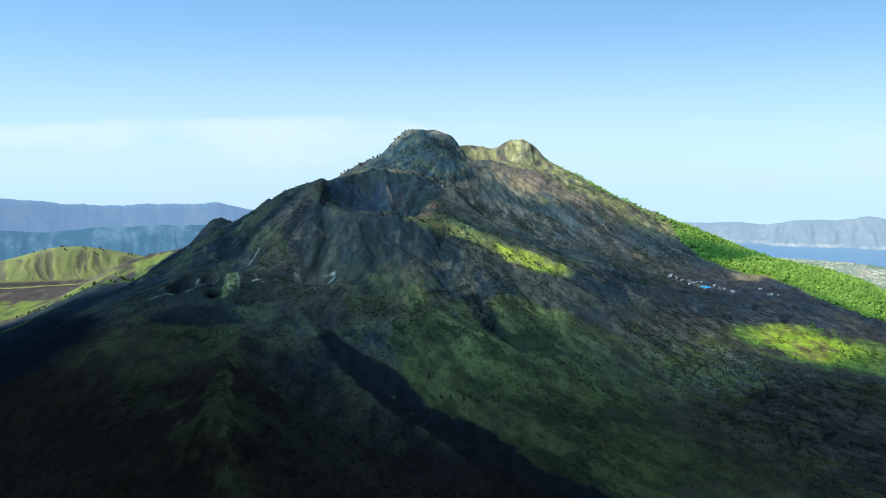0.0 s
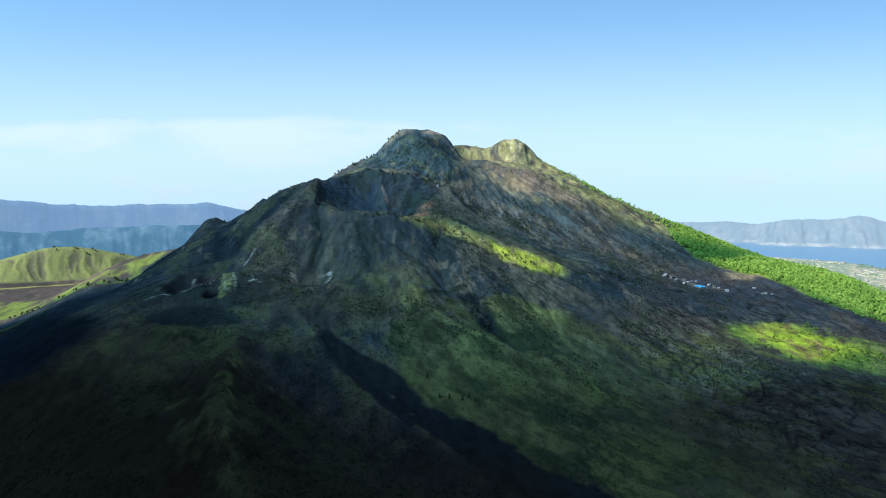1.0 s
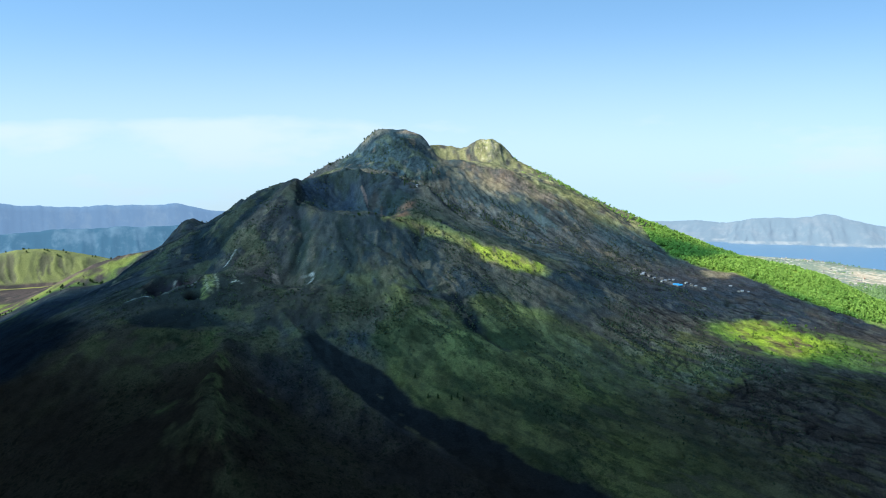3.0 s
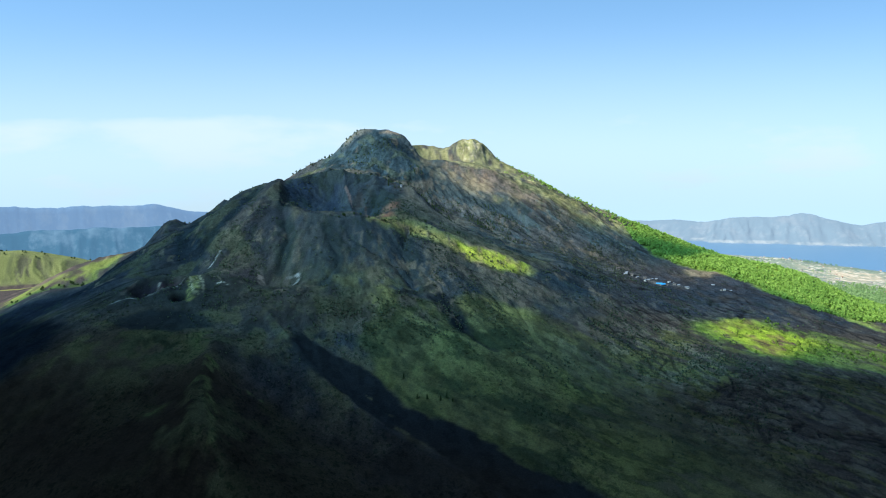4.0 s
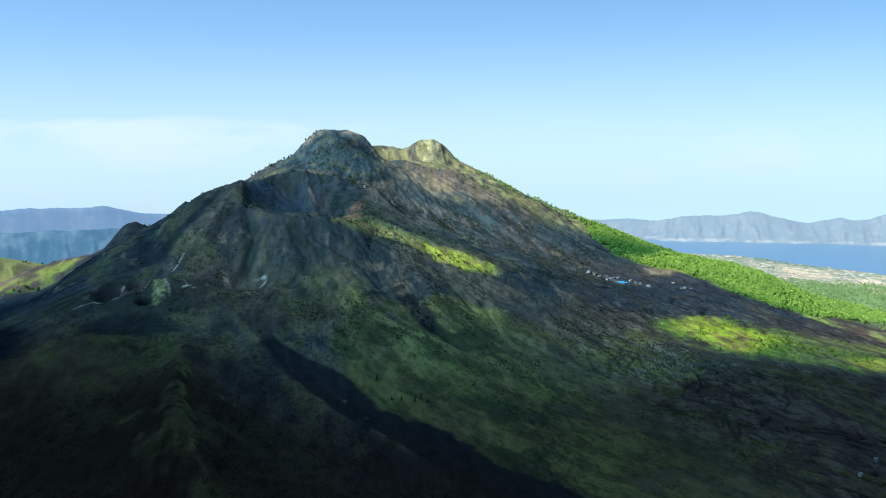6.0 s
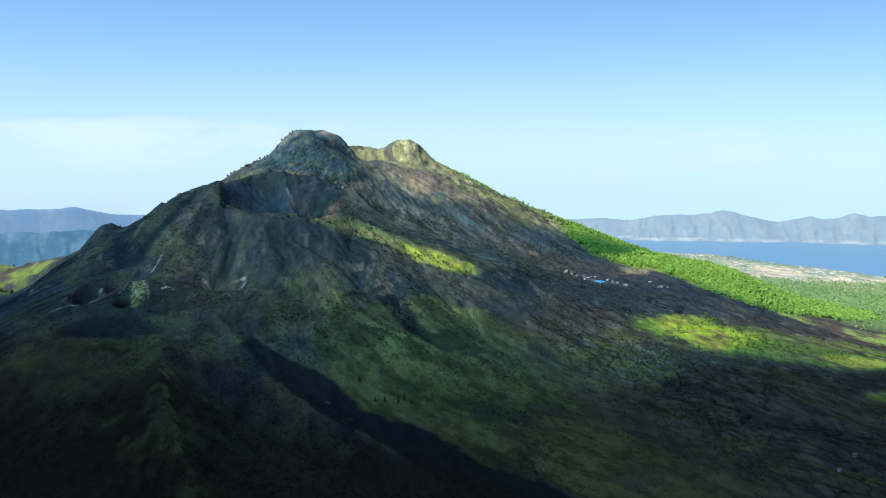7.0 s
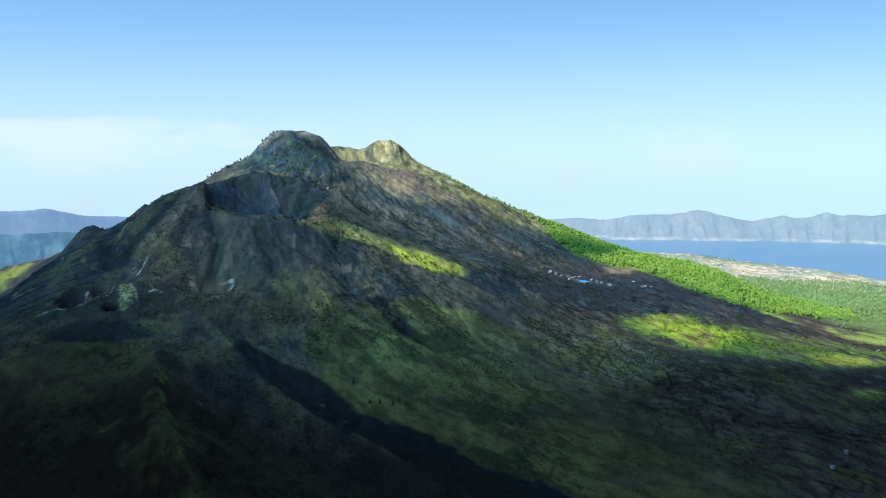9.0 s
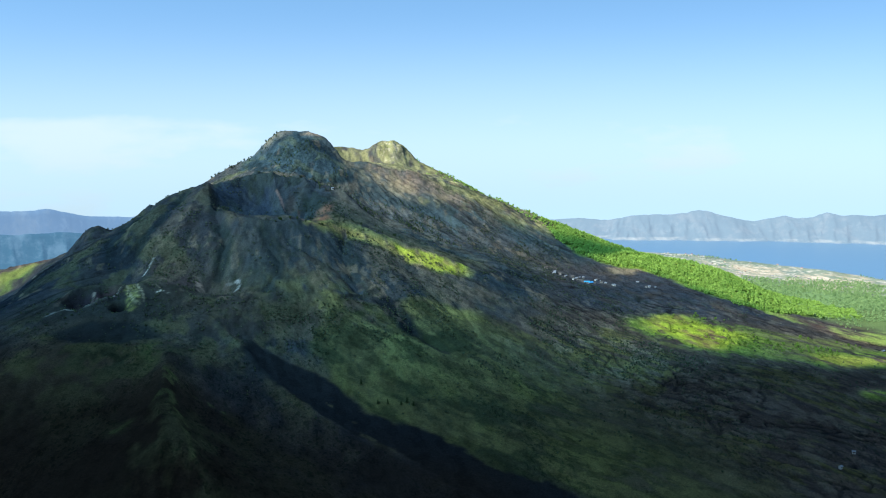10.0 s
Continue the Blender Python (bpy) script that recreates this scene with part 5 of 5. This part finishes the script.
RUST = plain("rusted roof sheet", (0.07, 0.06, 0.055), 0.8, 0.3, 1.5)
TILE = plain("brown tile roof", (0.26, 0.12, 0.07), 0.8, 0.25, 1.0)
WOOD = plain("dark wooden door", (0.08, 0.055, 0.04), 0.7, 0.2, 0.5)
GLASS = plain("dark window glass", (0.03, 0.04, 0.05), 0.15, 0.1, 0.5)


def house(w, d, h, wall, roof, label):
    """A small house: walls with thickness, gabled roof with eaves, a door and two windows."""
    root = tagged(new("house"), label, "house", group="houses below the volcano")
    bm = bmesh.new()
    t = 0.3
    box(bm, -w / 2, w / 2, -d / 2, -d / 2 + t, -1.5, h)
    box(bm, -w / 2, w / 2, d / 2 - t, d / 2, -1.5, h)
    box(bm, -w / 2, -w / 2 + t, -d / 2 + t, d / 2 - t, -1.5, h)
    box(bm, w / 2 - t, w / 2, -d / 2 + t, d / 2 - t, -1.5, h)
    for sx in (-w / 2 + t / 2, w / 2 - t / 2):
        a, b2, c = bm.verts.new((sx, -d / 2 + t, h)), bm.verts.new((sx, d / 2 - t, h)), bm.verts.new((sx, 0, h + d * 0.3))
        bm.faces.new((a, b2, c))
    part("wall", bm, wall, root)
    bm = bmesh.new()
    e, rise = 0.6, d * 0.32
    for s in (-1, 1):
        p = [(-w / 2 - e, s * (d / 2 + e), h - 0.25), (w / 2 + e, s * (d / 2 + e), h - 0.25), (w / 2 + e, 0, h + rise), (-w / 2 - e, 0, h + rise)]
        up, dn = [bm.verts.new((x, y, z + 0.16)) for x, y, z in p], [bm.verts.new(q) for q in p]
        bm.faces.new(up), bm.faces.new(dn[::-1])
        for i in range(4):
            bm.faces.new((up[i], dn[i], dn[(i + 1) % 4], up[(i + 1) % 4]))
    part("roof", bm, roof, root)
    part("door", box(bmesh.new(), -0.5, 0.5, -d / 2 - 0.06, -d / 2 + 0.02, 0, min(1.95, h - 0.15)), WOOD, root)
    for sx in (-w * 0.3, w * 0.3):
        win = part("window", box(bmesh.new(), sx - 0.6, sx + 0.6, -d / 2 - 0.05, -d / 2 + 0.02, 0.85, h - 0.25), WOOD, root)
        part("pane", box(bmesh.new(), sx - 0.5, sx + 0.5, -d / 2 - 0.07, -d / 2 - 0.04, 0.95, h - 0.35), GLASS, win)
    return root


models = {"tin": house(5.2, 3.8, 2.1, GREY_WALL, TIN, "grey block house under a weathered tin roof"),
          "blue": house(11, 4.6, 2.2, GREY_WALL, BLUE_TIN, "long building under a bright blue sheet roof"),
          "tile": house(4.8, 4, 2.2, WHITE_WALL, TILE, "white house under a brown tile roof"),
          "grey": house(4, 3.2, 2.0, GREY_WALL, TIN, "small grey block hut with a tin roof"),
          "white": house(4.4, 3.6, 2.1, WHITE_WALL, TIN, "small white house under a tin roof"),
          "dark": house(5.5, 4, 2.0, GREY_WALL, RUST, "low grey house under a dark rusted roof"),
          "hut": house(3.5, 3.2, 2.4, WHITE_WALL, TIN, "tiny white trekkers' hut on the saddle")}


def settle(kind, px, py, turn):
    copy_thing(models[kind], pose(px, py, land_z(px, py) + 0.3, 0, 0, turn))


for kind, px, py, turn in (("blue", 508, 1783, -20), ("blue", 517, 1777, 12), ("tin", 446, 1822, 10), ("white", 452, 1815, -30), ("grey", 458, 1826, 20), ("dark", 470, 1822, 0),
                           ("tin", 474, 1812, 35), ("dark", 483, 1814, -10), ("white", 480, 1804, 40), ("dark", 490, 1806, 15), ("tin", 496, 1800, -15), ("grey", 503, 1797, 25),
                           ("dark", 522, 1793, 5), ("white", 530, 1790, 30), ("dark", 536, 1782, -40), ("grey", 542, 1777, 60), ("tin", 553, 1767, 15), ("white", 557, 1763, 10),
                           ("dark", 500, 1812, 70), ("grey", 512, 1808, -15), ("dark", 464, 1808, 30), ("tin", 626, 1774, -20), ("grey", 640, 1752, 40), ("white", 633, 1761, 5), ("dark", 620, 1768, 50),
                           ("dark", 440, 1835, 10), ("grey", 547, 1788, 0)):
    settle(kind, px + rng.uniform(-6, 6), py + (rng.uniform(-15, 15) if kind != "blue" else 0), turn + rng.uniform(-15, 15))
for kind, px, py, turn in (("hut", -1, 1790, 10), ("hut", 504, 928, 20), ("hut", 543, 960, -30), ("grey", 880, 1364, 15)):
    settle(kind, px, py, turn)
for px, py in spread(rng, 34, 1080, 1700, 2150, 3200, lambda x, y: 0.5 * smooth(-0.3, 0.3, fbm(x, y, 150, 3, 301)) * (in_lake(x, y) < -35)):
    settle(("tin", "tile", "white", "grey")[rng.integers(4)], px, py, rng.uniform(0, 180))
for k in list(models.values()):
    for o in (*k.children_recursive, k):
        bpy.data.objects.remove(o)


# ---- clouds over the mountain, high above the view, whose shade lies on its slopes ----
m, n, l, b = material("cloud")
n.remove(b)
diff, thru, mix = n.new("ShaderNodeBsdfDiffuse"), n.new("ShaderNodeBsdfTranslucent"), n.new("ShaderNodeMixShader")
diff.inputs[0].default_value, thru.inputs[0].default_value = (0.85, 0.86, 0.88, 1), (0.42, 0.53, 0.6, 1)
mix.inputs[0].default_value = 0.06
l.new(diff.outputs[0], mix.inputs[1]), l.new(thru.outputs[0], mix.inputs[2])
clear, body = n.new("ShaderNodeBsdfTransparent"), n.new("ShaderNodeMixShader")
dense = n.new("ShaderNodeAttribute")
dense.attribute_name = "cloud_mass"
# thick cloud tints what passes through it, colouring the shade below blue
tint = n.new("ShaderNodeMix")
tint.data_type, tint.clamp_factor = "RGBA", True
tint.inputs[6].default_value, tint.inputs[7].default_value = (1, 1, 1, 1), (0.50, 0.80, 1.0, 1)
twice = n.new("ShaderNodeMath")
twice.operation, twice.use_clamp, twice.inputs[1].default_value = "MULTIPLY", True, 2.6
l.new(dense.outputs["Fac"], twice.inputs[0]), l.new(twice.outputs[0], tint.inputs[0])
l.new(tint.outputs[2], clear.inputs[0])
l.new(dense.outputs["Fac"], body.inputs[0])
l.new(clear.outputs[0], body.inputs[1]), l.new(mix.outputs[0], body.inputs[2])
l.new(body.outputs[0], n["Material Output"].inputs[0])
CLOUD = m
CLOUD_BASE = 1500.0
# stretches of ground under the gaps: softness of the edge, share of the cloud that is missing, outline
SUNNY = [
    (5, 0.95, [(-45, 1586), (-25, 1611), (-8, 1617), (44, 1610), (95, 1600), (149, 1608), (213, 1588), (208, 1566), (160, 1541), (104, 1556), (49, 1592), (1, 1600)]),
    (14, 0.97, [(492, 1470), (535, 1545), (588, 1552), (622, 1508), (642, 1468), (676, 1455), (668, 1420), (618, 1380), (562, 1318), (536, 1332), (518, 1395), (492, 1440)]),
    (26, 0.17, [(610, 1380), (690, 1450), (790, 1440), (900, 1400), (880, 1330), (760, 1262), (680, 1250), (610, 1280)]),
    (10, 0.85, [(696, 1270), (716, 1322), (758, 1325), (800, 1320), (860, 1310), (900, 1270), (791, 1265), (740, 1245)]),
    (9, 0.6, [(666, 1147), (715, 1165), (740, 1150), (700, 1128), (664, 1124)]),
    (9, 0.97, [(575, 1962), (589, 1950), (623, 1900), (694, 1873), (710, 1766), (754, 1681), (801, 1626), (832, 1562), (850, 1505), (890, 1420), (980, 1385), (1600, 1370), (1600, 2800), (760, 2800), (760, 2130), (705, 2045), (640, 1990)]),
    (24, 0.95, [(48, 2196), (100, 2176), (112, 2102), (196, 2050), (267, 2056), (366, 2070), (461, 2080), (535, 2085), (590, 2105), (650, 2120), (740, 2120), (800, 2800), (-50, 2800), (40, 2350)]),
    (12, 0.97, [(-1500, 1500), (-900, 1600), (-806, 1650), (-800, 1736), (-763, 1776), (-700, 1778), (-639, 1815), (-590, 1850), (-552, 1880), (-525, 1915), (-540, 2000), (-560, 2560), (-1500, 2560)]),
    (25, 0.12, [(-900, 1500), (-773, 1580), (-700, 1690), (-640, 1760), (-820, 1760)]),
]


def cloud_bank():
    """An unseen lumpy layer of thin cloud with gaps, put there to shade the slopes; each of its two skins lets some
    sun through, least where it is thick.
    """
    cx, cy = spaced(-7500, -2650, -200, 6000, 12.0, 1.1), spaced(-8500, -280, 1880, 5500, 12.0, 1.1)
    gx, gy = np.meshgrid(cx, cy)
    px, py = gx.ravel(), gy.ravel()
    # the ground that each place of the layer shades
    pz = np.full(px.shape, 200.0)
    for _ in range(12):
        s = (CLOUD_BASE - pz) / SUN_WAY.z
        qx, qy = px - SUN_WAY.x * s, py - SUN_WAY.y * s
        pz = 0.5 * pz + 0.5 * in_pieces(lambda u, v: height(u, v, False), qx, qy)
    gap = np.zeros(px.shape)
    for soft, share, poly in SUNNY:
        gap = np.maximum(gap, share * inside(qx, qy, poly, soft, 0.9 * soft, 91))
    edge = np.maximum(np.maximum(smooth(1150, 1000, qx), smooth(2500, 2800, qx)), smooth(1600, 1450, qy))
    # thickness follows the ground below, darkening or clearing each slope as wanted
    thick = 0.52 + 0.40 * smooth(1450, 1020, qy) + 0.12 * smooth(1350, 1150, qy) * smooth(100, 350, qx) + 0.20 * smooth(280, 430, qx) * smooth(680, 520, qx) * smooth(1260, 1110, qy) - 0.25 * smooth(1650, 1900, qy) - 0.14 * bump(qx, qy, -240, 1250, 1, 150, 130) + 0.09 * fbm(qx, qy, 160, 4, 93) + 0.32 * bump(qx, qy, 620, 2010, 1, 150, 75, 15) - 0.12 * smooth(220, 420, qx) * smooth(1130, 1280, qy) * smooth(2000, 1900, qy) - 0.08 * smooth(1300, 1450, qy) * smooth(1700, 1600, qy) + 0.3 * bump(qx, qy, -700, 1450, 1, 170, 220, 0, 4) + 0.25 * smooth(-230, -420, qx) * smooth(1260, 1080, qy) + 0.16 * smooth(-250, -370, qx) * smooth(1700, 1560, qy) + 0.09 * smooth(340, 480, qx) * smooth(1330, 1200, qy) + 0.16 * smooth(1250, 1050, qy) * smooth(150, 420, qx) + 0.10 * smooth(1100, 960, qy) + 0.09 * smooth(200, 420, qx) * smooth(1720, 1500, qy) * smooth(700, 560, qx)
    density = np.clip(thick, 0, 0.985) * (1 - gap * (1 - 0.12 * smooth(0.1, 0.5, fbm(qx, qy, 70, 3, 96)))) * edge
    top = 26 * density * (0.6 + 0.4 * ridged(px, py, 90, 3, 95))
    ny, nx = gx.shape
    quad = (np.arange(ny - 1)[:, None] * nx + np.arange(nx - 1)[None, :]).ravel()
    quad = np.stack([quad, quad + 1, quad + nx + 1, quad + nx], -1)
    quad = quad[density[quad].max(1) > 0.02]
    used = np.unique(quad)
    to = np.full(px.shape, -1)
    to[used] = np.arange(len(used))
    quad = to[quad]
    u = len(used)
    v = np.concatenate([np.stack([px[used], py[used], CLOUD_BASE - top[used] * 0.4], -1), np.stack([px[used], py[used], CLOUD_BASE + 3 + top[used]], -1)])
    f = np.concatenate([quad[:, ::-1], quad + u]).astype(np.int32)
    me = bpy.data.meshes.new("cloud_bank")
    me.vertices.add(len(v))
    me.vertices.foreach_set("co", v.astype(np.float32).ravel())
    me.loops.add(f.size)
    me.loops.foreach_set("vertex_index", f.ravel())
    me.polygons.add(len(f))
    me.polygons.foreach_set("loop_start", np.arange(0, f.size, 4, dtype=np.int32))
    me.polygons.foreach_set("use_smooth", np.ones(len(f), bool))
    me.update(calc_edges=True)
    attr = me.attributes.new("cloud_mass", "FLOAT", "POINT")
    attr.data.foreach_set("value", np.tile(1 - np.sqrt(1 - density[used]), 2).astype(np.float32))
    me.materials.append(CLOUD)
    tagged(new("cloud_bank", me), "unseen broken bank of blue-tinted cloud shading the mountain", "cloud", kind="stuff")


cloud_bank()
